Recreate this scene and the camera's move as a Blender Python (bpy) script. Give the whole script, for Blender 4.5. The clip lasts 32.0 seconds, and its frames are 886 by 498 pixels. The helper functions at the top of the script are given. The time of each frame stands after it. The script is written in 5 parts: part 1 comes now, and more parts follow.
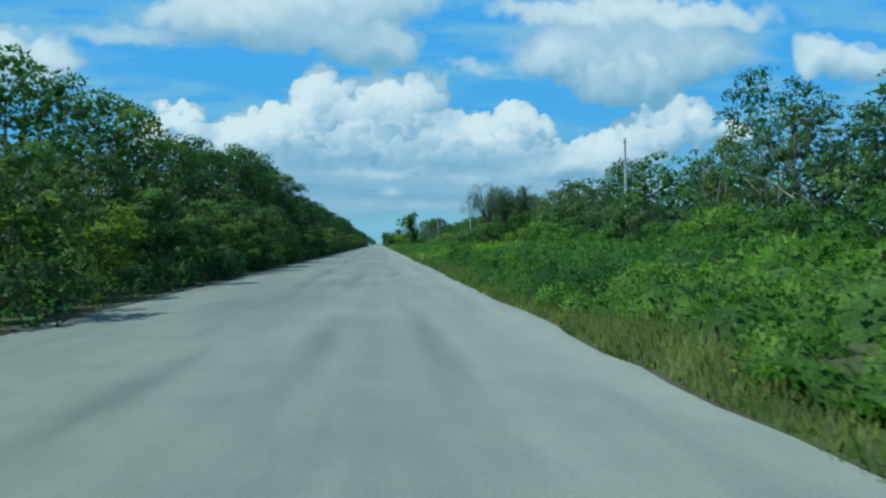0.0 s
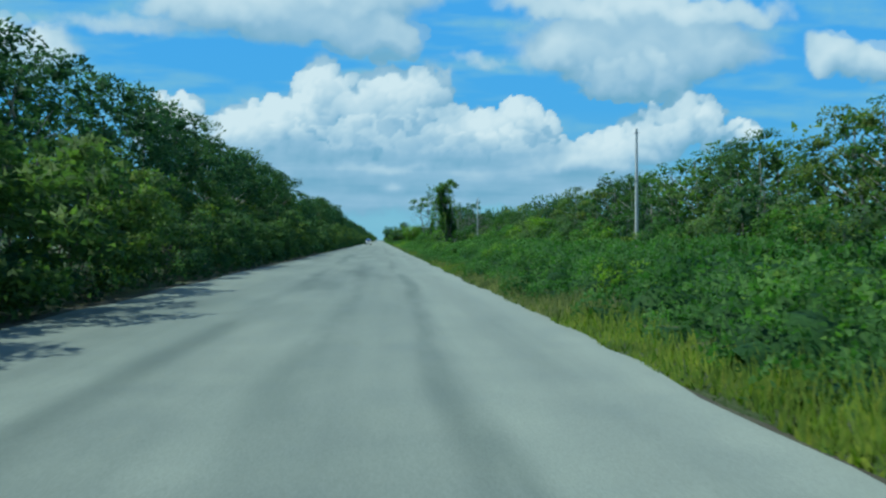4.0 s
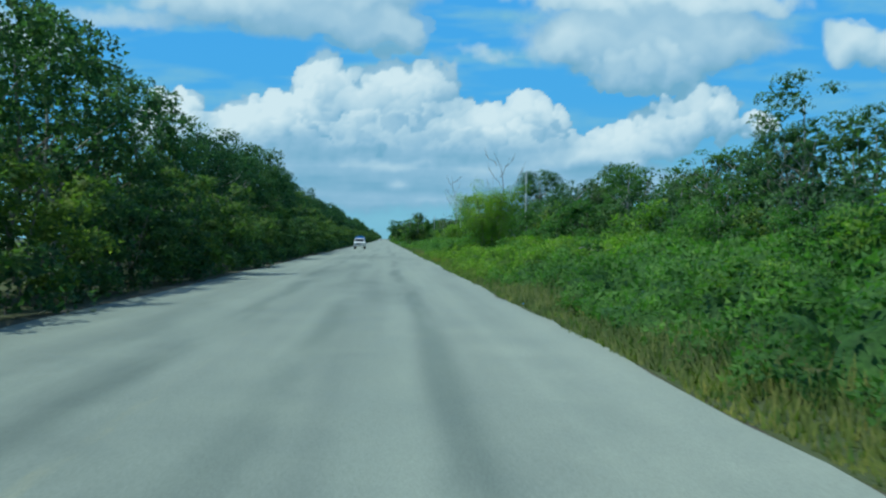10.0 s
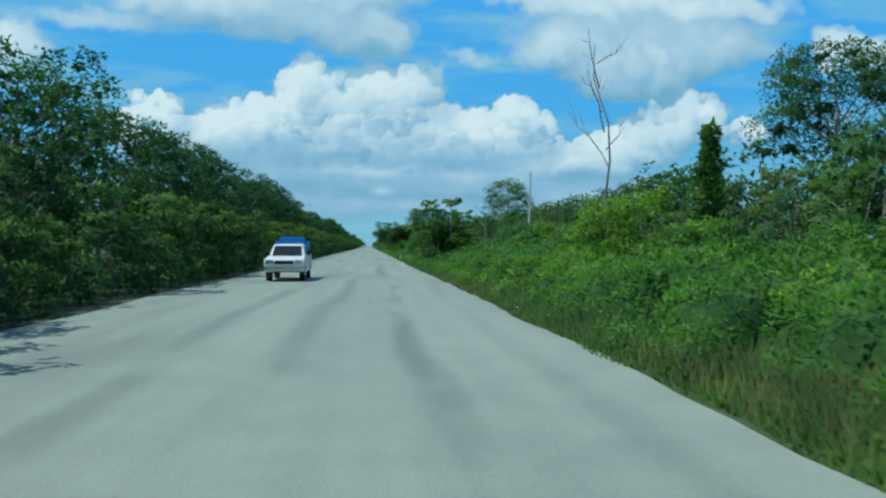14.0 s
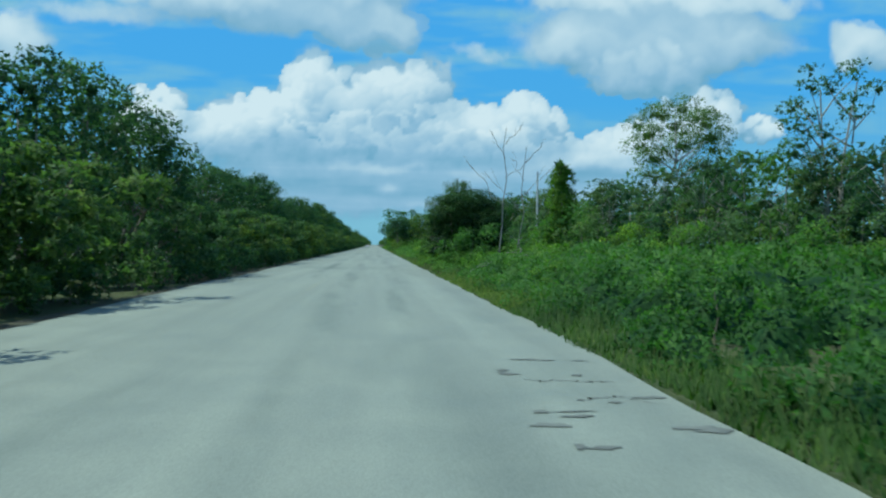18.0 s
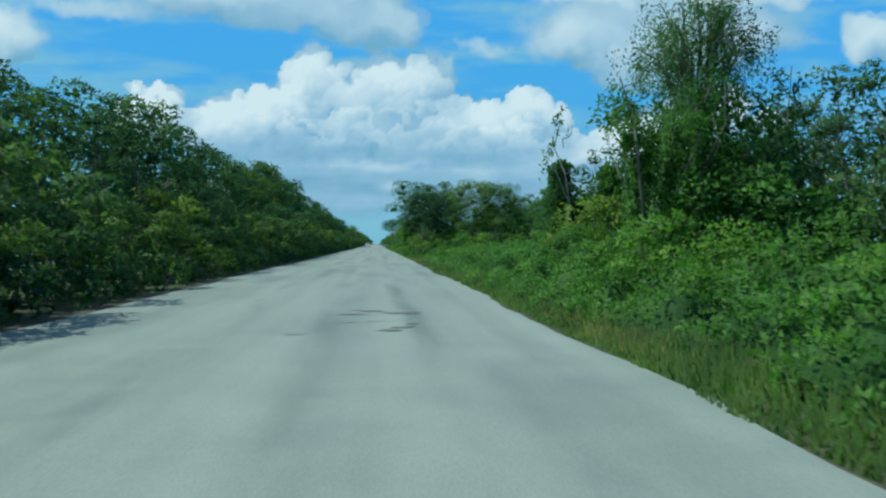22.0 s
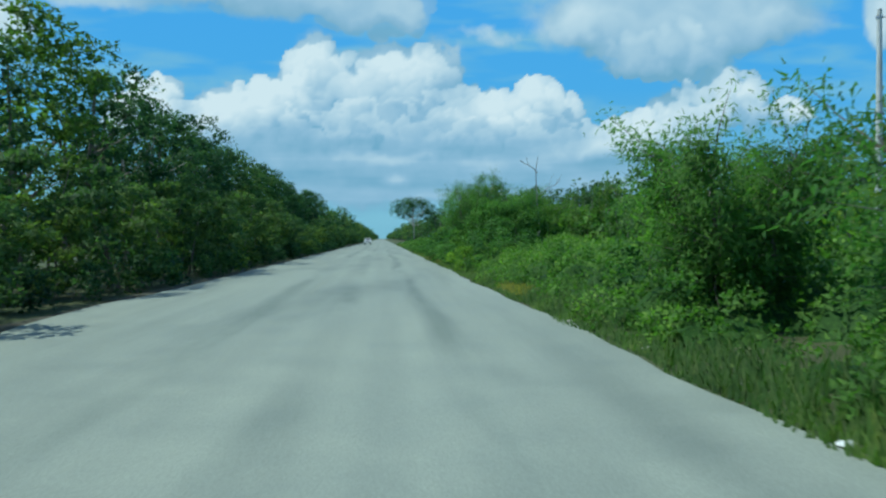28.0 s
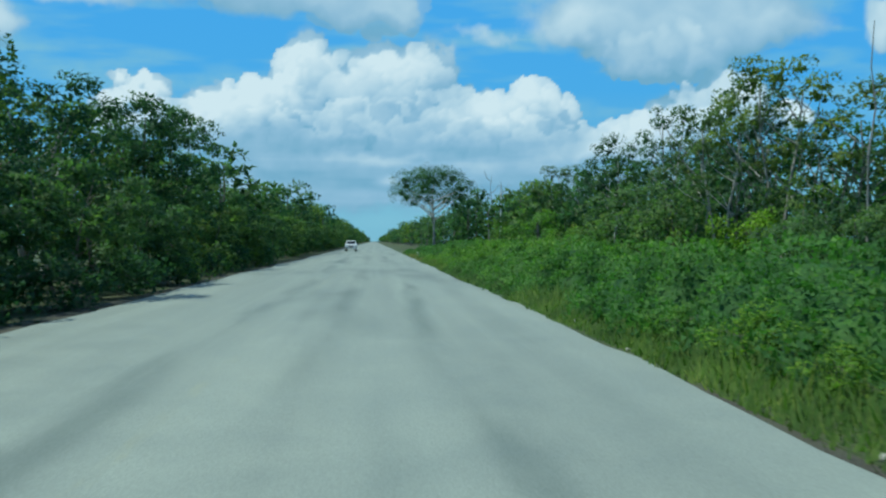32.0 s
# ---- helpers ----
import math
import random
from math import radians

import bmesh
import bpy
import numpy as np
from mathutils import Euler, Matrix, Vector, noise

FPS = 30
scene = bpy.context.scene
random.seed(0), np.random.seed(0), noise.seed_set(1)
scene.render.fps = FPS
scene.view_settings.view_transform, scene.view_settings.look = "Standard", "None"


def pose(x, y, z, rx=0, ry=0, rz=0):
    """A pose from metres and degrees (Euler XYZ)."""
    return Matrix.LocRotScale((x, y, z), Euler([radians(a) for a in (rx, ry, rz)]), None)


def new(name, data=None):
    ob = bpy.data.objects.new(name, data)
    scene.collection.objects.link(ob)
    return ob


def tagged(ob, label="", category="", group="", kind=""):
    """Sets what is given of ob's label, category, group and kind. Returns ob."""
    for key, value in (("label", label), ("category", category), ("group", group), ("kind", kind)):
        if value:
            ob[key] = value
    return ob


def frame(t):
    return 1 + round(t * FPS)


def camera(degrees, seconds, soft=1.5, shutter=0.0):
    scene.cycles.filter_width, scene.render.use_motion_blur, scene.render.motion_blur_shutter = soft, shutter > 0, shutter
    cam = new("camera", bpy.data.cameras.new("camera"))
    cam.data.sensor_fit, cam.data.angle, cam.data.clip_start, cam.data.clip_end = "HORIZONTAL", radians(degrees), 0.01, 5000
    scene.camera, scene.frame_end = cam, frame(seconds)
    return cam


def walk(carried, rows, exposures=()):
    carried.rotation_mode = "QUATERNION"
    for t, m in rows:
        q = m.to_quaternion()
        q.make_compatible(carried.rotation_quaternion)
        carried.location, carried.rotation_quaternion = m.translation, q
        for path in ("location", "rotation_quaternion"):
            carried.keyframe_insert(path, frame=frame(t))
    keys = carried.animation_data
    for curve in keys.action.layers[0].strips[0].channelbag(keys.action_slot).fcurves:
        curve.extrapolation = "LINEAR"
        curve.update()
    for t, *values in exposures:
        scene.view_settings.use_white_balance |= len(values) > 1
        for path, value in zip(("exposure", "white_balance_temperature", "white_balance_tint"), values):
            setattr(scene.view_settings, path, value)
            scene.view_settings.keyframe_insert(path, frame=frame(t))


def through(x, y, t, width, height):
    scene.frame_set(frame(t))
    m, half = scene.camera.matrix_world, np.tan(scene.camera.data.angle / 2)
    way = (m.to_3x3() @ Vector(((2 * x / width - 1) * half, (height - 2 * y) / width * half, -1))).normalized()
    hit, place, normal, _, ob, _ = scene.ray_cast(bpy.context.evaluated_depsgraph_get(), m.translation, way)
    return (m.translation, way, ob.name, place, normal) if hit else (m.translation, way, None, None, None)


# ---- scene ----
cam = camera(60.0, 32.0, soft=2.3, shutter=0.07)
SPEED, EYE = 21.2, 1.66
# seconds, metres to the right, yaw, pitch, lean
ROWS = [
    (0.0, -0.02, -4.77, -0.43, 0.44),
    (0.5, 0.03, -4.75, -0.35, 0.11),
    (1.0, 0.08, -4.81, -0.63, 0.37),
    (1.5, 0.05, -4.73, -0.63, 0.37),
    (2.0, 0.01, -4.58, -0.61, -0.01),
    (2.5, -0.02, -4.65, -0.52, -0.29),
    (3.0, -0.05, -4.40, -0.51, 0.07),
    (3.5, -0.07, -4.49, -0.67, -0.19),
    (5.5, -0.16, -5.28, -0.51, 0.06),
    (6.0, -0.18, -5.62, -0.74, 0.21),
    (6.5, -0.10, -6.33, -0.74, 0.01),
    (7.0, -0.03, -5.67, -0.58, -0.16),
    (7.5, 0.08, -5.22, -0.64, 0.01),
    (8.0, 0.18, -4.63, -0.71, -0.11),
    (8.5, 0.24, -5.26, -0.80, 0.10),
    (9.0, 0.28, -5.00, -0.66, 0.09),
    (9.5, 0.22, -4.61, -0.61, 0.10),
    (10.0, 0.15, -4.33, -0.77, 0.05),
    (10.5, 0.11, -4.64, -0.48, 0.01),
    (11.0, 0.07, -4.88, -0.56, -0.35),
    (11.5, 0.04, -4.77, -0.51, -0.20),
    (12.0, -0.00, -4.18, -0.23, -0.20),
    (12.5, -0.04, -5.08, -0.41, -0.09),
    (13.0, -0.08, -5.08, -0.53, 0.29),
    (13.5, -0.05, -5.33, -0.30, 0.05),
    (15.5, 0.05, -5.76, -0.17, -0.10),
    (16.0, 0.12, -5.46, -0.34, 0.02),
    (16.5, 0.12, -5.07, -0.33, -0.32),
    (17.0, 0.12, -4.95, -0.14, -0.55),
    (17.5, 0.12, -4.80, -0.16, -0.60),
    (18.0, 0.12, -5.07, -0.31, -0.35),
    (18.5, 0.09, -5.26, -0.20, -0.27),
    (19.0, 0.06, -5.34, -0.27, -0.11),
    (19.5, 0.03, -4.89, -0.24, -0.17),
    (20.0, 0.00, -4.59, -0.29, -0.31),
    (20.5, -0.01, -4.04, -0.33, -0.12),
    (21.0, -0.03, -4.69, -0.29, 0.51),
    (21.5, -0.04, -5.28, -0.39, 0.18),
    (22.0, -0.05, -4.96, -0.40, -0.08),
    (22.5, -0.02, -4.79, -0.38, 0.19),
    (23.0, 0.00, -3.98, -0.47, 0.28),
    (23.5, 0.03, -4.76, -0.45, -0.02),
    (24.0, 0.06, -4.51, -0.50, 0.02),
    (24.5, 0.05, -5.05, -0.55, -0.00),
    (25.0, 0.04, -5.13, -0.68, -0.11),
    (25.5, 0.04, -5.03, -0.69, 0.09),
    (26.0, 0.03, -4.72, -0.64, 0.09),
    (26.5, 0.01, -4.79, -0.71, 0.07),
    (28.5, -0.08, -4.44, -0.81, 0.27),
    (29.0, -0.10, -4.47, -0.79, 0.01),
    (29.5, -0.08, -4.62, -0.77, 0.37),
    (30.0, -0.05, -4.48, -0.90, 0.21),
    (30.5, -0.11, -4.43, -0.79, -0.09),
    (31.0, -0.17, -4.02, -0.76, 0.12),
    (31.5, -0.24, -5.05, -0.84, 0.14),
    (32.0, -0.30, -5.13, -0.57, -0.12),
]
walk(cam, [(t, pose(x, SPEED * t, EYE, 90 + pitch, lean, yaw)) for t, x, yaw, pitch, lean in ROWS], [(0.0, 0.18, 6000, -13), (32.0, 0.18, 6000, -13)])

# ---- sky and sun ----
SUN_EL, SUN_SIDE = radians(62), radians(7)  # height, and how far it stands ahead of due left
to_sun = Vector((-math.cos(SUN_EL) * math.cos(SUN_SIDE), math.cos(SUN_EL) * math.sin(SUN_SIDE), math.sin(SUN_EL)))
world = bpy.data.worlds.new("sky")
scene.world = world
world.use_nodes = True
wn = world.node_tree
sky = wn.nodes.new("ShaderNodeTexSky")
sky.sky_type, sky.sun_disc = "NISHITA", False
sky.sun_elevation, sky.sun_rotation = SUN_EL, math.atan2(to_sun.x, to_sun.y)
sky.altitude, sky.air_density, sky.dust_density, sky.ozone_density = 0, 0.8, 0.1, 5.0
wn.links.new(sky.outputs[0], wn.nodes["Background"].inputs[0])
wn.nodes["Background"].inputs[1].default_value = 0.15
sun_data = bpy.data.lights.new("sun", "SUN")
sun_data.energy, sun_data.angle, sun_data.color = 3.2, radians(0.6), (1.0, 0.965, 0.9)
sun = new("sun", sun_data)
sun.matrix_world = Matrix.Translation((0, 0, 60)) @ (-to_sun).to_track_quat("-Z", "Y").to_matrix().to_4x4()

# ---- materials ----
class Nodes:
    """A small wrapper that builds a node material."""

    def __init__(self, name):
        self.mat = bpy.data.materials.new(name)
        self.mat.use_nodes = True
        self.tree = self.mat.node_tree
        self.bsdf = self.tree.nodes["Principled BSDF"]
        self.out = self.tree.nodes["Material Output"]

    def add(self, kind, *links, **values):
        node = self.tree.nodes.new(kind)
        for key, value in values.items():
            if key == "op":
                node.operation = value
            elif key == "blend":
                node.data_type, node.blend_type = "RGBA", value
            elif key == "attr":
                node.attribute_name = value
            else:
                node.inputs[key].default_value = value
        for socket, source in links:
            self.tree.links.new(source, node.inputs[socket])
        return node

    def noise(self, vector, scale, detail=4.0, rough=0.55):
        return self.add("ShaderNodeTexNoise", ("Vector", vector), Scale=scale, Detail=detail, Roughness=rough).outputs["Fac"]

    def math(self, op, a, b=None):
        node = self.tree.nodes.new("ShaderNodeMath")
        node.operation = op
        for i, v in enumerate((a, b)):
            if v is None:
                continue
            if isinstance(v, (int, float)):
                node.inputs[i].default_value = v
            else:
                self.tree.links.new(v, node.inputs[i])
        return node.outputs[0]

    def ramp(self, fac, *stops):
        node = self.tree.nodes.new("ShaderNodeValToRGB")
        el = node.color_ramp.elements
        while len(el) < len(stops):
            el.new(0.5)
        for e, (p, c) in zip(el, stops):
            e.position, e.color = p, (*c, 1)
        self.tree.links.new(fac, node.inputs[0])
        return node.outputs[0]

    def step(self, value, low, high):
        node = self.tree.nodes.new("ShaderNodeMapRange")
        node.interpolation_type = "SMOOTHSTEP"
        node.inputs[1].default_value, node.inputs[2].default_value = low, high
        self.tree.links.new(value, node.inputs[0])
        return node.outputs[0]

    def mix(self, fac, a, b, blend="MIX"):
        node = self.tree.nodes.new("ShaderNodeMix")
        node.data_type, node.blend_type = "RGBA", blend
        for i, v in ((0, fac), (6, a), (7, b)):
            if isinstance(v, (int, float)):
                node.inputs[i].default_value = v
            elif isinstance(v, tuple):
                node.inputs[i].default_value = (*v, 1)
            else:
                self.tree.links.new(v, node.inputs[i])
        return node.outputs[2]

    def position(self, scale=(1, 1, 1)):
        geo = self.tree.nodes.new("ShaderNodeNewGeometry").outputs["Position"]
        return self.scaled(geo, scale)

    def local(self, scale=(1, 1, 1)):
        return self.scaled(self.tree.nodes.new("ShaderNodeTexCoord").outputs["Object"], scale)

    def scaled(self, vec, scale):
        m = self.tree.nodes.new("ShaderNodeMapping")
        m.inputs["Scale"].default_value = scale
        self.tree.links.new(vec, m.inputs[0])
        return m.outputs[0]

    def surface(self, colour, rough=0.8, bump=None, strength=0.3, distance=0.02, metal=0.0, specular=0.35):
        self.bsdf.inputs["Metallic"].default_value = metal
        self.bsdf.inputs["Specular IOR Level"].default_value = specular
        for key, v in (("Base Color", colour), ("Roughness", rough)):
            if isinstance(v, tuple):
                self.bsdf.inputs[key].default_value = (*v, 1)
            elif isinstance(v, float):
                self.bsdf.inputs[key].default_value = v
            else:
                self.tree.links.new(v, self.bsdf.inputs[key])
        if bump is not None:
            b = self.add("ShaderNodeBump", ("Height", bump), Strength=strength, Distance=distance)
            self.tree.links.new(b.outputs[0], self.bsdf.inputs["Normal"])
        return self.mat


def leaf_material(name, dark, mid, light, through=0.3, gloss=0.6, patchy=0.7):
    """Leaves: every leaf its own tone, every plant its own tint, clump-sized light and shade painted on, some light
    through the blade.
    """
    n = Nodes(name)
    geo = n.tree.nodes.new("ShaderNodeNewGeometry")
    leaf = n.ramp(geo.outputs["Random Per Island"], (0.0, dark), (0.5, mid), (0.92, light), (1.0, (light[0] * 1.2, light[1] * 1.12, light[2])))
    plant = n.tree.nodes.new("ShaderNodeObjectInfo").outputs["Random"]
    tint = n.ramp(plant, (0.0, (0.62, 0.74, 0.80)), (0.3, (0.84, 0.92, 0.94)), (0.6, (1.02, 1.05, 0.94)), (0.84, (1.18, 1.14, 0.84)), (1.0, (1.66, 1.42, 0.66)))
    col = n.mix(1.0, leaf, tint, "MULTIPLY")
    # clump-sized noise paints shaded hollows cool and dark, sunlit foliage warm and bright
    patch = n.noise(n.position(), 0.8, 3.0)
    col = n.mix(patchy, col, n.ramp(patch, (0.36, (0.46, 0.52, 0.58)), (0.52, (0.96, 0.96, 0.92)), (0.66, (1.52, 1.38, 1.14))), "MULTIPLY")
    # leaflets, veins and shaded gaps painted within the larger blades
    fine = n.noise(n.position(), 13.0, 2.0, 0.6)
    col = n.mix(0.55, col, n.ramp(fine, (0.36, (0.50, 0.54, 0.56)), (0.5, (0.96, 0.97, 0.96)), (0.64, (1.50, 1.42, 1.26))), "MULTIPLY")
    n.surface(col, gloss, specular=0.12)
    glow = n.add("ShaderNodeBsdfTranslucent", ("Color", n.mix(1.0, col, (1.02, 1.32, 0.62), "MULTIPLY")))
    m = n.add("ShaderNodeMixShader", (1, n.bsdf.outputs[0]), (2, glow.outputs[0]), Fac=through)
    n.tree.links.new(m.outputs[0], n.out.inputs[0])
    return n.mat


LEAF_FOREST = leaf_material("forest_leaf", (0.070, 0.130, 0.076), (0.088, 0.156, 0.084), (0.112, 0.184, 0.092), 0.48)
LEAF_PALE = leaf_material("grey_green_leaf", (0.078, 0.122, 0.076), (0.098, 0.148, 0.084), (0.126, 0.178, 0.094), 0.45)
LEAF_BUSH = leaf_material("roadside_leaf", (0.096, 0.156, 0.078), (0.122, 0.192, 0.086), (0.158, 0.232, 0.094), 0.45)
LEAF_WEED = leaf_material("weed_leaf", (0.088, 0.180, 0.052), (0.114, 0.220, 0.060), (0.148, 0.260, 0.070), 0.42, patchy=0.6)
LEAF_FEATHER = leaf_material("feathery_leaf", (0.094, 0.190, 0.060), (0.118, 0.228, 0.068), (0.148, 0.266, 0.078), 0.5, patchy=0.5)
# creeper leaf darkened to paint the deep shade inside the roadside trees
LEAF_SHADED = leaf_material("shaded_green_leaf", (0.036, 0.074, 0.034), (0.050, 0.098, 0.040), (0.074, 0.134, 0.052), 0.28)
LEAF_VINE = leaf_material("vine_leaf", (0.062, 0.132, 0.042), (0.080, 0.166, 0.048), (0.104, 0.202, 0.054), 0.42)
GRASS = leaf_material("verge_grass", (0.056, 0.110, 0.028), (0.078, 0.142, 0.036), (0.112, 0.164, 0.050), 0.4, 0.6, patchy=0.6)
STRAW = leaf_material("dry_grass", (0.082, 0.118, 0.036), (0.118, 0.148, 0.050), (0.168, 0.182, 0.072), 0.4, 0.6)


def bark_material(name, a, b):
    n = Nodes(name)
    g = n.noise(n.local((6, 6, 1.2)), 3.0, 5.0)
    big = n.noise(n.local(), 1.1, 3.0)
    col = n.mix(0.5, n.ramp(g, (0.3, a), (0.75, b)), n.ramp(big, (0.35, a), (0.65, b)))
    return n.surface(col, 0.9, g, 0.6, 0.03)


BARK = bark_material("bark", (0.10, 0.085, 0.065), (0.27, 0.245, 0.20))
BARK_PALE = bark_material("pale_bark", (0.22, 0.20, 0.17), (0.50, 0.47, 0.41))
DEADWOOD = bark_material("dead_wood", (0.16, 0.15, 0.135), (0.36, 0.345, 0.315))


def asphalt_material():
    n = Nodes("sun_bleached_asphalt")
    p = n.position()
    stone = n.noise(p, 55.0, 3.0)
    mott = n.noise(p, 0.9, 6.0, 0.62)
    wear = n.noise(n.position((0.28, 0.07, 1)), 1.0, 4.0, 0.55)       # broad patches of wear
    drag = n.noise(n.position((1.0, 0.03, 1)), 1.2, 3.0, 0.5)         # soft streaks along the way
    wob = n.noise(n.position((0, 0.05, 0)), 1.0, 2.0)
    across = n.tree.nodes.new("ShaderNodeSeparateXYZ")
    n.tree.links.new(p, across.inputs[0])
    side = n.math("ADD", across.outputs[0], n.math("MULTIPLY", n.math("SUBTRACT", wob, 0.5), 1.6))
    col = n.ramp(stone, (0.25, (0.220, 0.238, 0.208)), (0.75, (0.342, 0.368, 0.322)))
    col = n.mix(0.8, col, n.ramp(mott, (0.3, (0.88, 0.89, 0.89)), (0.7, (1.08, 1.08, 1.07))), "MULTIPLY")
    col = n.mix(0.8, col, n.ramp(drag, (0.32, (0.86, 0.87, 0.87)), (0.68, (1.07, 1.07, 1.05))), "MULTIPLY")
    col = n.mix(0.9, col, n.ramp(wear, (0.32, (0.74, 0.77, 0.78)), (0.46, (0.97, 0.98, 0.98)), (0.8, (1.07, 1.06, 1.03))), "MULTIPLY")
    for k, (x, half, much) in enumerate(((0.8, 0.42, 0.85), (-2.9, 0.5, 0.75), (-1.0, 0.5, 0.6), (2.3, 0.5, 0.3))):
        d = n.math("ABSOLUTE", n.math("SUBTRACT", side, x))
        band = n.math("SUBTRACT", 1.0, n.step(d, 0.05, half))
        here = n.step(n.noise(n.position((0.5, 0.07 + 0.015 * k, 1 + k)), 1.0, 4.0), 0.44, 0.62)
        col = n.mix(n.math("MULTIPLY", n.math("MULTIPLY", band, here), much), col, n.mix(1.0, col, (0.62, 0.66, 0.67), "MULTIPLY"))
    # the first stretch is darker, most of all in the left lane
    early = n.math("SUBTRACT", 1.0, n.step(across.outputs[1], 170.0, 340.0))
    lane = n.math("SUBTRACT", 1.0, n.step(side, -1.2, 3.6))
    rough_patch = n.step(n.noise(n.position((0.4, 0.12, 1)), 1.0, 4.0), 0.3, 0.6)
    col = n.mix(n.math("MULTIPLY", n.math("MULTIPLY", early, lane), n.math("ADD", 0.45, n.math("MULTIPLY", rough_patch, 0.55))), col, n.mix(1.0, col, (0.72, 0.75, 0.76), "MULTIPLY"))
    # what is left of the yellow centre line
    chip = n.noise(n.position((1, 0.3, 1)), 4.0, 5.0, 0.7)
    left = n.noise(n.position((0, 0.03, 0)), 1.0, 2.0)
    keep = n.step(n.math("ADD", n.math("MULTIPLY", chip, 0.5), n.math("MULTIPLY", left, 0.7)), 0.60, 0.84)
    mark = n.math("SUBTRACT", 1.0, n.step(n.math("ABSOLUTE", n.math("ADD", across.outputs[0], 2.2)), 0.05, 0.10))
    col = n.mix(n.math("MULTIPLY", n.math("MULTIPLY", keep, mark), 0.3), col, (0.42, 0.38, 0.19))
    return n.surface(col, n.ramp(mott, (0.3, (0.62,) * 3), (0.7, (0.85,) * 3)), stone, 0.35, 0.006, specular=0.3)


def earth_material(name, a, b, c, scale=1.0):
    n = Nodes(name)
    p = n.position()
    f, g = n.noise(p, 9.0 * scale, 6.0, 0.65), n.noise(p, 0.45 * scale, 4.0)
    col = n.mix(n.step(g, 0.4, 0.62), n.ramp(f, (0.25, a), (0.75, b)), n.ramp(f, (0.2, b), (0.8, c)))
    return n.surface(col, 0.95, f, 0.8, 0.05)


ASPHALT = asphalt_material()
SOIL = earth_material("forest_soil", (0.045, 0.050, 0.024), (0.085, 0.090, 0.040), (0.075, 0.110, 0.035))
VERGE = earth_material("verge_turf", (0.040, 0.062, 0.024), (0.078, 0.108, 0.038), (0.092, 0.100, 0.050), 1.8)
EDGE_SOIL = earth_material("edge_soil", (0.050, 0.046, 0.034), (0.115, 0.105, 0.078), (0.085, 0.092, 0.050), 2.6)


def plain_material(name, a, b, rough=0.7, scale=6.0, metal=0.0):
    n = Nodes(name)
    f = n.noise(n.local(), scale, 5.0, 0.6)
    return n.surface(n.ramp(f, (0.3, a), (0.7, b)), rough, f, 0.2, 0.01, metal)


CONCRETE = plain_material("pole_concrete", (0.52, 0.52, 0.50), (0.68, 0.68, 0.65), 0.85, 3.0)
STEEL = plain_material("galvanised_steel", (0.30, 0.30, 0.30), (0.48, 0.48, 0.48), 0.45, 8.0, 0.9)
POST_WHITE = plain_material("post_white", (0.62, 0.62, 0.59), (0.82, 0.82, 0.79), 0.55, 9.0)
REFLECTOR = plain_material("reflector_grey", (0.18, 0.18, 0.17), (0.32, 0.31, 0.30), 0.35)
TAR = plain_material("tar", (0.13, 0.138, 0.128), (0.21, 0.222, 0.20), 0.75, 3.0)
ROCK = plain_material("limestone", (0.30, 0.285, 0.24), (0.56, 0.54, 0.48), 0.9, 4.0)
LITTER_WHITE = plain_material("white_plastic", (0.70, 0.71, 0.72), (0.86, 0.86, 0.86), 0.35)
LITTER_BLUE = plain_material("blue_plastic", (0.03, 0.16, 0.45), (0.06, 0.26, 0.60), 0.35)
LITTER_DARK = plain_material("black_rubber", (0.015, 0.015, 0.015), (0.05, 0.05, 0.05), 0.7)


# ---- mesh tools ----
RNG = np.random.default_rng(7)


def mesh(name, verts, faces, *materials):
    me = bpy.data.meshes.new(name)
    if isinstance(verts, tuple):  # leaves that carry the roundness of their clump
        verts, rounds = verts
        me.from_pydata(verts.tolist(), [], faces.tolist(), shade_flat=False)
        me.normals_split_custom_set_from_vertices(rounds.tolist())
    else:
        me.from_pydata(np.asarray(verts).tolist(), [], faces if isinstance(faces, list) else faces.tolist())
    for m in materials:
        me.materials.append(m)
    me.update()
    return me


def thing(name, label, category, group="", kind=""):
    return tagged(new(name), label, category, group, kind)


def part(name, me, parent, label=""):
    ob = new(name, me)
    ob.parent = parent
    if label:
        ob["label"] = label
    return ob


def unit(v):
    return v / np.maximum(np.linalg.norm(v, axis=-1, keepdims=True), 1e-9)


def blades(c, d, length, width, fold=0.18, rng=RNG):
    """Kite-shaped leaves at c pointing along d. Returns vertices and triangles."""
    n = len(c)
    d = unit(d)
    side = unit(np.cross(d, rng.normal(size=(n, 3))))
    up = np.cross(side, d)
    L, W = np.reshape(length * np.ones(n), (n, 1)), np.reshape(width * np.ones(n), (n, 1))
    mid = c + d * L * 0.45
    v = np.stack([c, mid + side * W * 0.5 + up * W * fold, c + d * L - up * W * fold, mid - side * W * 0.5 + up * W * fold], 1).reshape(-1, 3)
    k = 4 * np.arange(n)[:, None]
    f = np.concatenate([k + [[0, 1, 2]], k + [[0, 2, 3]]], 1).reshape(-1, 3)
    return v, f


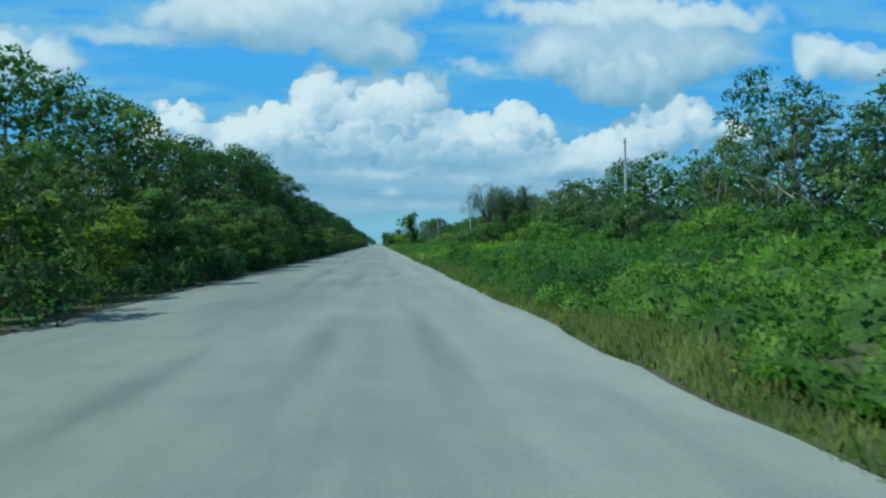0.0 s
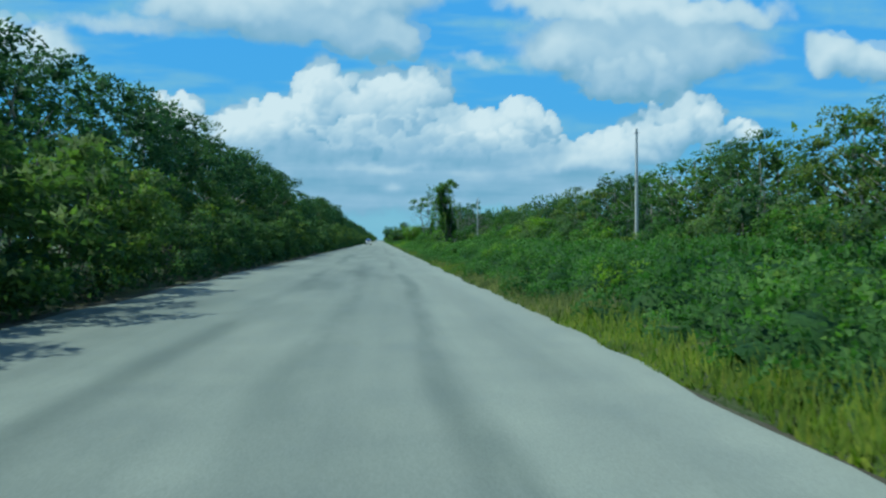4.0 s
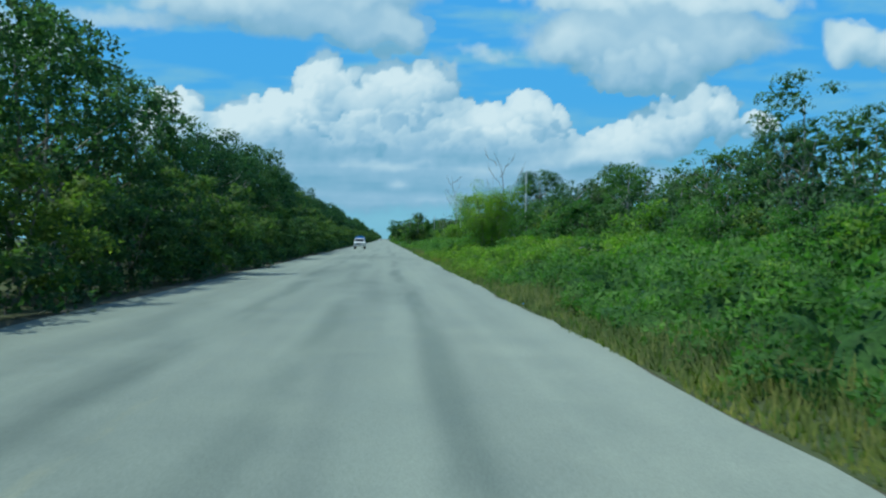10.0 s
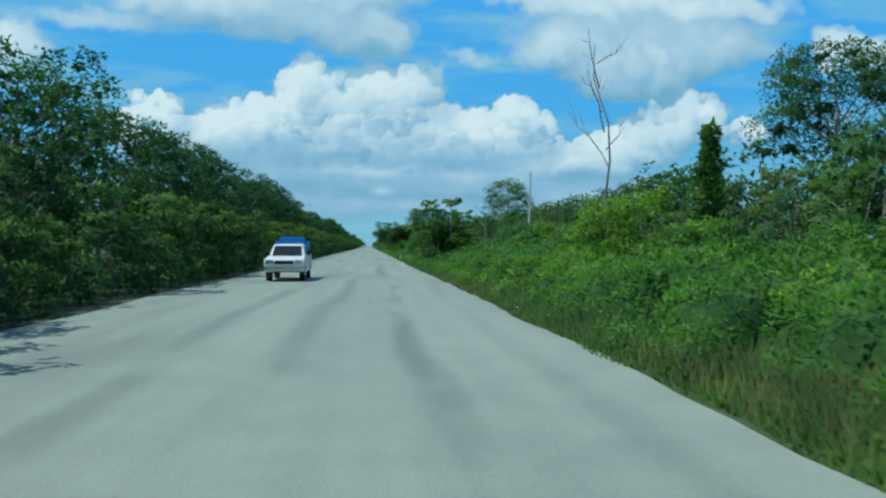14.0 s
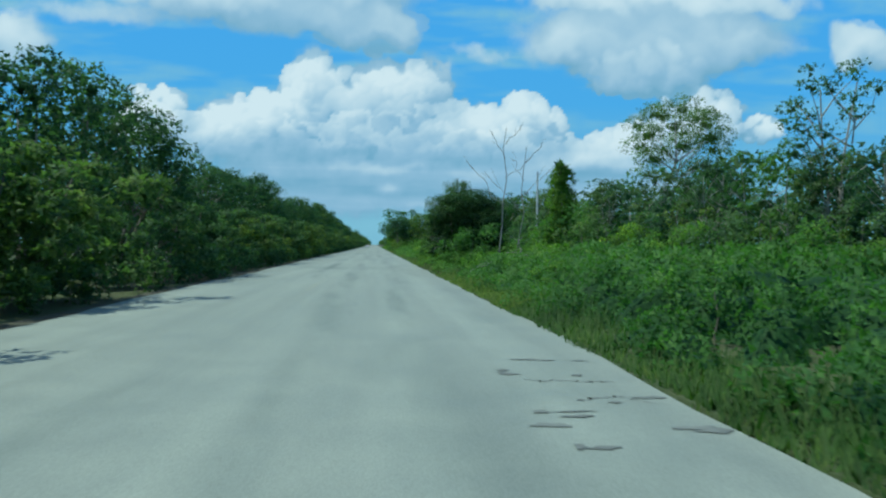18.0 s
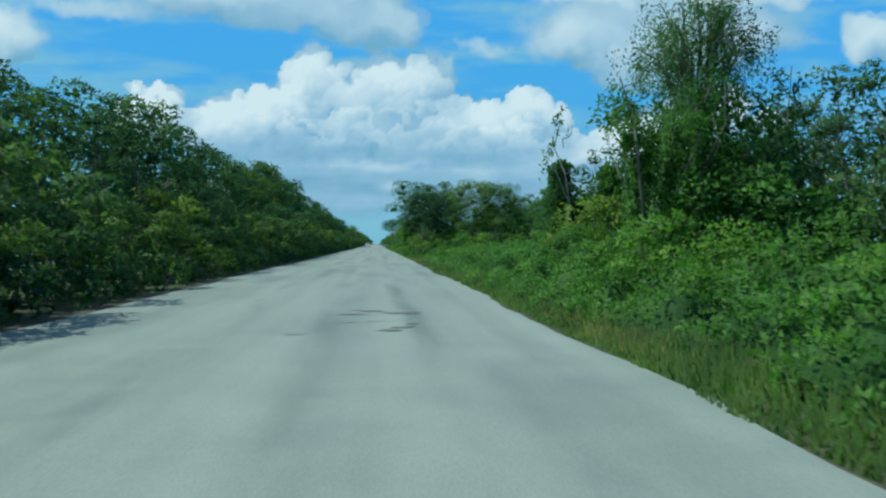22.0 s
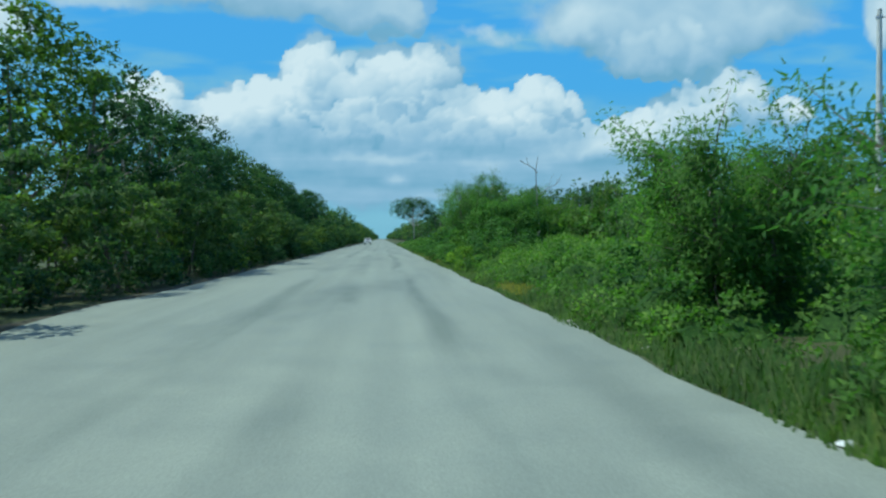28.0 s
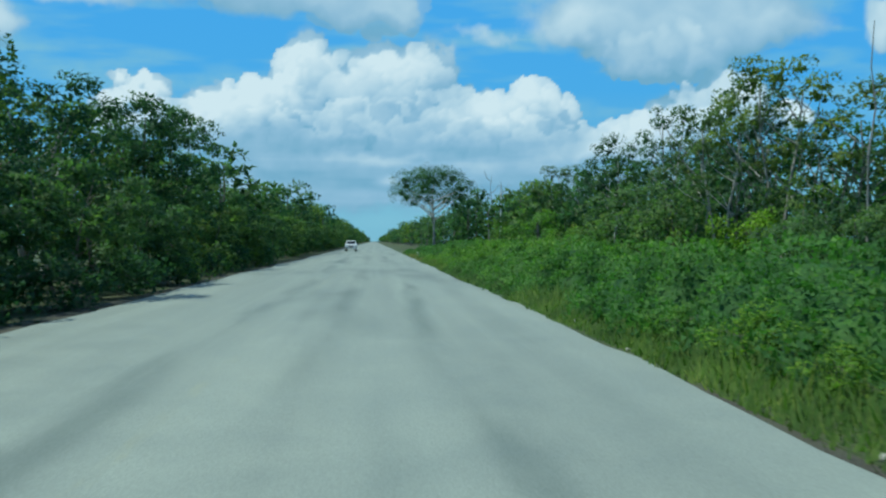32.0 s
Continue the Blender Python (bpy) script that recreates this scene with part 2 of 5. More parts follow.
def darts(c, d, length, width, rng=RNG, flatness=0.7, around=None, soft=0.8):
    """Small pointed leaves of one face each, for dense foliage; around: which way the foliage bulges at each."""
    n = len(c)
    d = unit(d)
    side = unit(np.cross(d, rng.normal(size=(n, 3)) * flatness + [0, 0, 1]))
    L, W = np.reshape(length * np.ones(n), (n, 1)), np.reshape(width * np.ones(n), (n, 1))
    v = np.stack([c - side * W * 0.5, c + side * W * 0.5, c + d * L], 1).reshape(-1, 3)
    f = 3 * np.arange(n)[:, None] + [[0, 1, 2]]
    if around is None:
        return v, f
    q = v.reshape(-1, 3, 3)
    g = unit(np.cross(q[:, 1] - q[:, 0], q[:, 2] - q[:, 0]))
    back = np.sum(g * around, 1) < 0
    f[back] = f[back][:, ::-1]
    g[back] *= -1
    return (v, np.repeat(unit(unit(around) * soft + g * (1 - soft)), 3, axis=0)), f


def join(pieces):
    vs, ns, fs, at = [], [], [], 0
    for v, f in pieces:
        if isinstance(v, tuple):
            v, n = v
            ns.append(n)
        vs.append(v)
        fs.append(f + at)
        at += len(v)
    if ns:
        return (np.concatenate(vs), np.concatenate(ns)), np.concatenate(fs)
    return np.concatenate(vs), np.concatenate(fs)


def tube(points, r0, r1, sides=6):
    """A tapered limb along points."""
    p = np.asarray(points, float)
    m = len(p)
    t = unit(np.gradient(p, axis=0))
    ref = np.where(np.abs(t[:, 2:3]) > 0.9, [[1.0, 0, 0]], [[0, 0, 1.0]])
    a = unit(np.cross(t, ref))
    b = np.cross(t, a)
    ang = np.linspace(0, 2 * np.pi, sides, endpoint=False)
    r = np.linspace(r0, r1, m)[:, None, None]
    v = (p[:, None] + r * (np.cos(ang)[None, :, None] * a[:, None] + np.sin(ang)[None, :, None] * b[:, None])).reshape(-1, 3)
    f = []
    for i in range(m - 1):
        for j in range(sides):
            k, q = i * sides + j, i * sides + (j + 1) % sides
            f += [(k, q, q + sides), (k, q + sides, k + sides)]
    top = (m - 1) * sides
    f += [(top, top + j, top + j + 1) for j in range(1, sides - 1)]
    return v, np.array(f)


def wander(start, end, bends, amount, rng=RNG):
    s = np.linspace(0, 1, bends)[:, None]
    p = np.asarray(start) * (1 - s) + np.asarray(end) * s
    p[1:-1] += rng.normal(size=(bends - 2, 3)) * amount
    return p


def clump(centre, radii, n, L, W, droop=0.25, rng=RNG, face=None):
    """Leaves over an ellipsoid of foliage, thick towards face, with larger ones inside it."""
    dirs = unit(rng.normal(size=(n, 3)))
    dirs[:, 2] = np.where(dirs[:, 2] < -0.4, -dirs[:, 2], dirs[:, 2])
    if face is not None:
        f = np.asarray(face)
        away = (dirs @ f)[:, None]
        dirs = np.where(away < -0.3, dirs - 2 * away * f, dirs)
    lump = 1 + 0.22 * np.sin(3.1 * dirs[:, :1] * 2 + centre[0]) * np.cos(2.7 * dirs[:, 1:2] * 2 + centre[1])
    rad = (1.08 - 0.4 * rng.uniform(0, 1, (n, 1)) ** 1.8) * lump
    pos = np.asarray(centre) + dirs * rad * np.asarray(radii)
    d = dirs * [1, 1, 0.5] + rng.normal(size=(n, 3)) * 0.6 - [0, 0, droop]
    out = [darts(pos, d, L * rng.uniform(0.6, 1.35, n), W * rng.uniform(0.7, 1.3, n), rng=rng, around=dirs + [0, 0, 0.15])]
    m = max(5, n // 7)
    inner = unit(rng.normal(size=(m, 3))) * rng.uniform(0.1, 0.42, (m, 1)) * np.asarray(radii)
    out.append(darts(np.asarray(centre) + inner, rng.normal(size=(m, 3)), L * 1.7, W * 2.0, rng=rng, around=inner + [0, 0, 0.05]))
    return join(out)


def tree_data(h, spread, base, clumps, n, L, W, trunk_r, pale=False, lean=0.0, limbs=5, flat=0.75, leaf=None, forks=1, seed=0, tight=1.0, face=None, puff=1.0):
    """Meshes of trunk and crown. base: height at which the crown begins; flat: how squat its clumps are; face: the side that is thickest."""
    rng = np.random.default_rng(seed)
    wood, green, tops = [], [], []
    face = None if face is None else unit(np.array([*face, 0.0]))
    for k in range(forks):
        off = np.array([(k - (forks - 1) / 2) * spread * 0.28, rng.normal() * 0.2, 0])
        top = np.array([lean + off[0] * 1.6, rng.normal() * 0.3, h * rng.uniform(0.82, 0.92)])
        path = wander(off * 0.25 + [0, 0, -0.2], top, 5, h * 0.02, rng)
        wood.append(tube(path, trunk_r, trunk_r * 0.3, 5))
        tops.append(path)
    for i in range(clumps):
        path = tops[i % forks]
        s = (i + 0.5) / clumps
        z = base + (h - base) * (0.15 + 0.8 * s ** 0.8)
        ring = spread * 0.5 * tight * math.sqrt(max(0.06, 1 - ((s - 0.42) / 0.62) ** 2)) * rng.uniform(0.55, 1.0)
        ang = i * 2.39996 + rng.uniform(-0.4, 0.4)
        out = np.array([math.cos(ang), math.sin(ang), 0])
        if face is not None and out @ face < -0.45:
            out = out - 2 * (out @ face) * face
        at = np.array([np.interp(z, path[:, 2], path[:, 0]), np.interp(z, path[:, 2], path[:, 1]), 0])
        c = at + out * ring + [0, 0, z]
        r = spread * rng.uniform(0.15, 0.27) * puff
        green.append(clump(c, (r, r, r * flat), max(12, int(n * (r / (0.21 * spread * puff)) ** 2)), L, W, rng=rng, face=face))
        if i < limbs * forks:
            root = np.array([at[0], at[1], max(base * 0.75, z - r - rng.uniform(0.4, 1.2))])
            wood.append(tube(wander(root, c, 3, 0.12, rng), trunk_r * 0.42, trunk_r * 0.1, 4))
    return mesh("trunk", *join(wood), BARK_PALE if pale else BARK), mesh("crown", *join(green), leaf or LEAF_FOREST)


def plant(name, data, m, label, category, group=""):
    """A trunk and a crown under one thing."""
    ob = thing(name, label, category, group)
    part("trunk", data[0], ob)
    part("crown", data[1], ob)
    ob.matrix_basis = m
    return ob


def spot(x, y, turn=0.0, s=1.0, sz=None, z=0.0):
    return Matrix.LocRotScale((x, y, z), Euler((0, 0, turn)), (s, s, sz or s))

# ---- ground and road ----
ROAD_L, ROAD_R, ROAD_TOP = -6.75, 3.32, 0.06
END = 2600.0


EDGES = {}  # the right-hand edge of each strip


def strip(name, xs, y0, y1, step, z, mat, ragged=0.0, label="", category="", kind="structure", skirt=0.0, seed=3):
    """A long sheet between two sides, with ragged edges and a skirt down to the ground."""
    rng = np.random.default_rng(seed)
    ys = np.arange(y0, y1 + step, step)
    wob = [np.convolve(rng.normal(size=len(ys) + 6), np.ones(5) / 5, "same")[3:-3] * ragged for _ in range(2)]
    cols = [np.stack([np.full_like(ys, xs[0]) + wob[0] - skirt, ys, np.full_like(ys, z - 0.2)], 1)] if skirt else []
    for i, x in enumerate(xs):
        w = wob[0] if i == 0 else wob[1] if i == len(xs) - 1 else 0
        cols.append(np.stack([np.full_like(ys, x) + w, ys, np.full_like(ys, z)], 1))
    if skirt:
        cols.append(np.stack([np.full_like(ys, xs[-1]) + wob[1] + skirt, ys, np.full_like(ys, z - 0.2)], 1))
    EDGES[name] = ys, xs[-1] + wob[1]
    v = np.stack(cols, 1)
    m, c = v.shape[:2]
    k = (np.arange(m - 1)[:, None] * c + np.arange(c - 1)[None]).reshape(-1, 1)
    me = mesh(name, v.reshape(-1, 3), k + [[0, 1, c + 1, c]], mat)
    return tagged(new(name, me), label, category, "", kind)


gx = np.array([-4000, -400, -60, -20, -7.6, 3.2, 5.0, 9.0, 16.0, 60, 400, 4000.0])
gz = np.array([0.0, 0, 0, 0, 0, 0, 0.05, 0.18, 0.25, 0.25, 0.1, 0])
gy = np.concatenate([np.arange(-300, 1200, 12.0), [1500, 2000, 3000, 4900.0]])
gv = np.stack(np.broadcast_arrays(gx[None], gy[:, None], gz[None]), -1).reshape(-1, 3)
gk = (np.arange(len(gy) - 1)[:, None] * len(gx) + np.arange(len(gx) - 1)[None]).reshape(-1, 1)
tagged(new("ground", mesh("ground", gv, gk + [[0, 1, len(gx) + 1, len(gx)]], SOIL)), "flat forest soil with leaf litter and moss", "ground", "", "structure")
# left shoulder takes the dark soil colour to paint the shade under the hedge
strip("shoulder", [-7.3, -6.6], -60, 900, 1.0, 0.03, EDGE_SOIL, 0.16, "gritty soil shoulder, darkened for the shade under the bushes", "shoulder", skirt=0.1, seed=5)
strip("shoulder", [3.1, 3.42], -60, 900, 1.0, 0.035, EDGE_SOIL, 0.16, "thin strip of dark gritty soil between asphalt and grass", "shoulder", skirt=0.1, seed=6)
strip("verge", [3.36, 5.5], -60, 900, 1.0, 0.05, VERGE, 0.12, "turf strip between asphalt and weeds", "verge", skirt=0.1, seed=8)
strip("road", [ROAD_L, -4.5, -2.2, 0.5, ROAD_R], -60, END, 1.2, ROAD_TOP, ASPHALT, 0.24, "sun-bleached grey asphalt road with worn wheel tracks", "road", skirt=0.06)

# ---- cloud backdrop: a far dome that gives the cumulus bank ahead ----
def lattice_noise(u, v, rng, octaves=4):
    out, amp = np.zeros_like(u), 1.0
    for _ in range(octaves):
        g = rng.uniform(-1, 1, (64, 64))
        i, j = np.floor(u).astype(int), np.floor(v).astype(int)
        a, b = u - i, v - j
        a, b = a * a * (3 - 2 * a), b * b * (3 - 2 * b)
        at = lambda p, q: g[p % 64, q % 64]
        out += amp * ((at(i, j) * (1 - a) + at(i + 1, j) * a) * (1 - b) + (at(i, j + 1) * (1 - a) + at(i + 1, j + 1) * a) * b)
        u, v, amp = u * 2.03 + 17, v * 2.03 + 5, amp * 0.55
    return out


# heaps of cloud: side, height, half width, half height (hundredths of the distance), weight
HEAPS = [
    (-2.0, 7.0, 24.0, 3.8, 0.69), (24.0, 6.8, 20.0, 3.4, 0.69),
    (-7.8, 19.4, 3.8, 4.0, 1), (-12.2, 15.2, 5.6, 4.0, 1), (-17.0, 14.4, 4.2, 4.0, 1), (-20.5, 12.8, 4.0, 3.4, 1),
    (-3.2, 17.2, 6.6, 5.0, 1), (2.4, 18.0, 5.4, 4.6, 1), (6.0, 20.2, 3.6, 3.2, 1), (0.0, 12.0, 12.5, 5.0, 1),
    (8.6, 15.0, 4.5, 3.6, 1), (13.6, 14.2, 4.4, 3.6, 1), (18.0, 16.0, 3.6, 3.4, 1), (21.0, 15.4, 2.6, 3.0, 1),
    (15.8, 10.4, 10.0, 4.6, 1), (-12.0, 11.8, 9.0, 4.2, 1), (24.6, 11.4, 6.2, 3.2, 1), (32.0, 12.0, 6.8, 3.4, 1),
    (38.0, 15.0, 5.0, 3.8, 1), (42.6, 17.2, 4.4, 3.4, 1), (45.0, 15.4, 2.4, 3.0, 1), (-25.5, 17.4, 2.4, 1.6, 1),
    (-28.5, 18.3, 1.6, 1.0, 0.9), (-27.0, 14.0, 5.0, 3.4, 1), (49.8, 15.2, 3.2, 2.0, 1), (-45.0, 23.5, 5.5, 3.4, 1), (-48.5, 26.5, 4.0, 2.6, 1),
    (-17.5, 30.6, 13.0, 3.4, 1), (-6.0, 32.0, 13.0, 4.0, 1), (-8.0, 28.4, 9.0, 3.5, 1), (-2.0, 27.4, 6.6, 3.4, 1), (2.6, 26.8, 3.8, 2.8, 1), (-31.0, 27.6, 14.0, 2.0, 0.5),
    (36.0, 26.6, 16.0, 5.2, 1), (44.6, 26.0, 5.6, 3.8, 1), (24.6, 26.0, 4.6, 3.4, 1), (34.2, 22.6, 8.4, 3.6, 1), (36.0, 31.4, 18.0, 2.6, 1),
    (63.6, 26.4, 4.2, 3.4, 1), (69.0, 25.6, 5.0, 3.0, 1), (12.5, 24.3, 5.0, 1.3, 0.45), (-60.0, 20.0, 7.0, 4.0, 1), (-75.0, 30.0, 12.0, 4.0, 1),
    (85.0, 22.0, 9.0, 5.0, 1), (-20.0, 44.0, 16.0, 4.0, 0.9), (30.0, 48.0, 20.0, 5.0, 0.9), (80.0, 44.0, 16.0, 5.0, 0.9), (-70.0, 50.0, 18.0, 5.0, 0.9),
    (-10.6, 16.2, 3.4, 2.8, 1),
]


# flat grey bases and bright streaks in the bank: side, height, half width, half height, lighter or darker
LAYERS = [(-4.0, 11.2, 7.5, 1.0, -0.42), (0.5, 9.7, 6.0, 0.6, 0.30), (-7.0, 7.4, 9.0, 1.1, -0.26), (1.4, 7.0, 1.3, 0.55, 0.5), (12.0, 10.6, 7.0, 1.1, -0.28), (-15.0, 12.4, 5.0, 1.2, -0.2), (9.0, 6.2, 12.0, 1.0, -0.2), (-11.0, 13.6, 4.0, 0.8, -0.22), (5.0, 13.0, 4.0, 0.9, -0.2), (20.0, 12.2, 4.0, 1.0, -0.2)]


def cloud_field(u, v):
    d = np.zeros_like(u)
    for cu, cv, ru, rv, w in HEAPS:
        q = ((u - cu) / ru) ** 2 + ((v - cv) / (rv * np.where(v < cv, 0.85, 1.0))) ** 2
        d = np.maximum(d, w * np.exp(-0.72 * q ** 1.5)) + 0.12 * w * np.exp(-q)
    return d


def cloud_puffs(u, v, rng):
    """Cauliflower heads: overlapping lit balls of vapour, the lower ones in front of the higher."""
    balls = []
    for cu, cv, ru, rv, w in HEAPS:
        if w < 0.7:
            continue
        soft = min(max((cv - 21) / 3.5, 0.0), 1.0)
        for _ in range(int(7 + 1.9 * ru * rv * (1 - 0.75 * soft))):
            a, q = rng.uniform(0, 2 * np.pi), rng.uniform(0, 1) ** 0.45
            x, y = cu + ru * 0.92 * q * math.cos(a), cv + rv * 0.88 * q * math.sin(a)
            r = rng.uniform(0.45, 1.0) * min(rv, 3.4) * (0.52 - 0.26 * q) * (1 + 0.9 * soft) + 0.25
            balls.append((y + rng.normal() * 0.5, x, y, r, soft, (y - cv) / rv))
    light, cover = 0.38 * np.clip((v - 20) / 4, 0, 1), np.zeros_like(u)
    for _, x, y, r, soft, up in sorted(balls, reverse=True):
        q2 = ((u - x) ** 2 + (v - y) ** 2) / r ** 2
        near = q2 < 1.0
        q = np.sqrt(q2[near])
        dx, dy, dz = (u[near] - x) / r, (v[near] - y) / r, np.sqrt(1 - q2[near])
        value = 0.5 + 0.27 * (-0.42 * dx + 0.78 * dy + 0.25 * dz) + 0.30 * up
        much = np.clip((1 - q) / (0.16 + 0.6 * soft), 0, 1)
        light[near] += (value - light[near]) * much * (0.82 - 0.62 * soft)
        cover[near] = np.maximum(cover[near], np.clip((1 - q) / (0.10 + 0.5 * soft), 0, 1))
    return light, cover


def cloud_dome():
    az, el = np.linspace(radians(-46), radians(46), 560), np.linspace(radians(-0.3), radians(30), 210)
    A, E = np.meshgrid(az, el)
    R = 4640.0
    v = np.stack([R * np.sin(A) * np.cos(E), 300 + R * np.cos(A) * np.cos(E), R * np.sin(E)], -1)
    u, w = 100 * v[..., 0] / (v[..., 1] - 190), 100 * v[..., 2] / (v[..., 1] - 190)
    rng = np.random.default_rng(11)
    wu, wv = u + 0.55 * lattice_noise(u / 3, w / 3, rng), w + 0.45 * lattice_noise(u / 2.6, w / 2.6, rng)
    big_u, big_v = u + 1.4 * lattice_noise(u / 5, w / 5, rng), w + 1.0 * lattice_noise(u / 4, w / 4, rng)
    d = cloud_field(big_u, big_v)
    lit = (d - cloud_field(big_u - 2.2, big_v + 3.4)) + 0.35 * (d - cloud_field(big_u - 1.0, big_v + 1.4))
    puff, head = cloud_puffs(wu, wv, rng)
    low = np.clip((w - 8.5) / 6.0, 0, 1)  # flat grey layers under the heads
    puff = puff * low + (1 - low) * (0.36 + 0.16 * lattice_noise(u / 13, w / 1.3, rng))
    for cu, cv, ru, rv, much in LAYERS:
        puff = puff + much * np.exp(-((wu - cu) / ru) ** 2 - ((wv - cv) / rv) ** 2)
    head = head * np.clip((w - 7.5) / 4.0, 0, 1)
    haze = np.exp(-((w - 5.0) / 6.0) ** 2) * (0.8 + 0.25 * lattice_noise(u / 14, w / 2.2, rng)) * np.exp(-((u - 8) / 60) ** 2)
    wisp = np.clip(lattice_noise(u / 16, w / 2.6, rng) * 0.8 + 0.16, 0, 1) * np.exp(-((w - 24) / 12) ** 2)
    n, m = A.shape
    k = (np.arange(n - 1)[:, None] * m + np.arange(m - 1)[None]).reshape(-1, 1)
    me = mesh("cloud_backdrop", v.reshape(-1, 3), k + [[0, m, m + 1, 1]], cloud_material())
    for key, field in (("heap", d), ("head", head), ("puff", puff), ("lighting", lit), ("haze", np.clip(haze, 0, 1)), ("wisp", wisp), ("height", w / 30), ("softness", np.clip(0.12 + 0.88 * np.clip((w - 20.5 - 3.2 * np.exp(-((u + 2) / 13) ** 2)) / 3.0, 0, 1) + 0.85 * np.clip((12 - w) / 4, 0, 1), 0, 1))):
        me.attributes.new(key, "FLOAT", "POINT").data.foreach_set("value", field.astype(np.float32).ravel())
    return tagged(new("cloud_backdrop", me), "bank of white cumulus clouds far ahead in a blue sky", "clouds", "", "structure")


def cloud_material():
    n = Nodes("sunlit_cloud")
    at = lambda key: n.add("ShaderNodeAttribute", attr=key).outputs["Fac"]
    p = n.position()
    fine, big = n.noise(p, 0.013, 8.0, 0.58), n.noise(p, 0.0032, 4.0, 0.5)
    grain = n.math("SUBTRACT", fine, 0.5)
    soft = at("softness")
    swell = n.math("ADD", n.math("MULTIPLY", grain, 0.5), n.math("MULTIPLY", n.math("SUBTRACT", big, 0.5), 0.4))
    swell = n.math("MULTIPLY", swell, n.math("SUBTRACT", 1.0, n.math("MULTIPLY", soft, 0.5)))
    body = n.math("ADD", at("heap"), swell)
    solid = n.math("ADD", n.math("MULTIPLY", n.step(body, 0.46, 0.64), n.math("SUBTRACT", 1.0, soft)), n.math("MULTIPLY", n.step(body, 0.24, 0.66), soft))
    head = n.step(n.math("ADD", at("head"), n.math("MULTIPLY", grain, 0.9)), 0.28, 0.62)
    cover = n.math("MAXIMUM", solid, n.math("MULTIPLY", head, n.math("SUBTRACT", 1.0, n.math("MULTIPLY", soft, 0.45))))
    base = n.math("ADD", n.math("MULTIPLY", at("lighting"), 0.55), 0.40)
    light = n.math("ADD", n.math("MULTIPLY", base, 0.5), n.math("MULTIPLY", at("puff"), 0.55))
    light = n.math("ADD", light, n.math("ADD", n.math("MULTIPLY", swell, 0.3), n.math("MULTIPLY", soft, 0.0)))
    col = n.ramp(light, (0.14, (0.188, 0.345, 0.52)), (0.36, (0.284, 0.42, 0.60)), (0.58, (0.446, 0.545, 0.685)), (0.84, (0.642, 0.68, 0.775)))
    haze = n.math("MULTIPLY", at("haze"), n.math("ADD", 0.55, n.math("MULTIPLY", big, 0.6)))
    veil = n.math("MAXIMUM", haze, n.math("MULTIPLY", at("wisp"), n.math("ADD", 0.4, fine)))
    blue = n.ramp(at("height"), (0.0, (0.22, 0.41, 0.56)), (0.25, (0.17, 0.385, 0.60)), (0.6, (0.100, 0.342, 0.71)), (1.0, (0.088, 0.322, 0.73)))
    blue = n.mix(n.math("MINIMUM", veil, 1.0), blue, (0.238, 0.44, 0.60))
    both = n.mix(cover, blue, col)
    glow = n.add("ShaderNodeEmission", ("Color", both), Strength=1.0)
    n.tree.links.new(glow.outputs[0], n.out.inputs[0])
    n.mat.cycles.emission_sampling = "NONE"
    return n.mat


cloud_dome()

# ---- plants: the kinds ----
L_FACE, R_FACE = (0.75, -0.55), (-0.75, -0.55)  # the sides that the road sees
BUSHES = [tree_data(3.4 + 0.25 * (i % 3), 3.4, -0.45, 17, 98, 0.155, 0.12, 0.05, leaf=LEAF_BUSH, limbs=1, seed=20 + i, flat=0.55, forks=2, face=L_FACE, puff=0.8) for i in range(6)]
MIDS = [tree_data(5.4 + 0.4 * (i % 3), 3.8, 1.6, 14, 84, 0.16, 0.12, 0.08, leaf=(LEAF_FOREST, LEAF_BUSH, LEAF_FOREST)[i % 3], limbs=4, seed=40 + i, flat=0.55, face=L_FACE, puff=0.85) for i in range(5)]
TALLS = [tree_data(8.6 + 0.5 * (i % 4), 4.8, 2.4, 26, 84, 0.175, 0.14, 0.13, leaf=LEAF_FOREST, limbs=9, seed=60 + i, pale=i % 3 == 1, flat=0.6, face=L_FACE, puff=0.82, forks=1 + i % 2) for i in range(7)]
SPARSE = [tree_data(8.2 + 0.6 * (i % 3), 4.2, 3.2, 22, 80, 0.145, 0.11, 0.10, leaf=(LEAF_PALE, LEAF_VINE, LEAF_FOREST)[i % 3], limbs=10, seed=80 + i, pale=True, forks=1 + i % 2, tight=1.1, flat=0.55, face=R_FACE, puff=0.76) for i in range(6)]
UNDER = [tree_data(3.6 + 0.5 * (i % 3), 3.6, 0.0, 13, 50, 0.19, 0.145, 0.06, leaf=(LEAF_VINE, LEAF_FOREST, LEAF_BUSH)[i % 3], limbs=1, seed=90 + i, flat=0.68, face=R_FACE, puff=0.9) for i in range(6)]
SHRUBS = [tree_data(1.5, 1.9, 0.0, 7, 70, 0.105, 0.08, 0.025, leaf=LEAF_WEED, limbs=1, seed=100 + i, flat=0.8, face=R_FACE) for i in range(5)]
# LOWS use the darker forest leaf to paint the shade at the hedge foot
LOWS = [tree_data(1.5, 2.7, -0.3, 7, 42, 0.18, 0.14, 0.03, leaf=LEAF_FOREST, limbs=1, seed=110 + i, flat=0.8, face=L_FACE) for i in range(4)]
FARS = [tree_data(8.0, 6.4, -0.6, 14, 28, 0.50, 0.38, 0.2, leaf=(LEAF_FOREST, LEAF_BUSH)[i % 2], limbs=1, seed=120 + i, flat=0.6, puff=0.85) for i in range(4)]
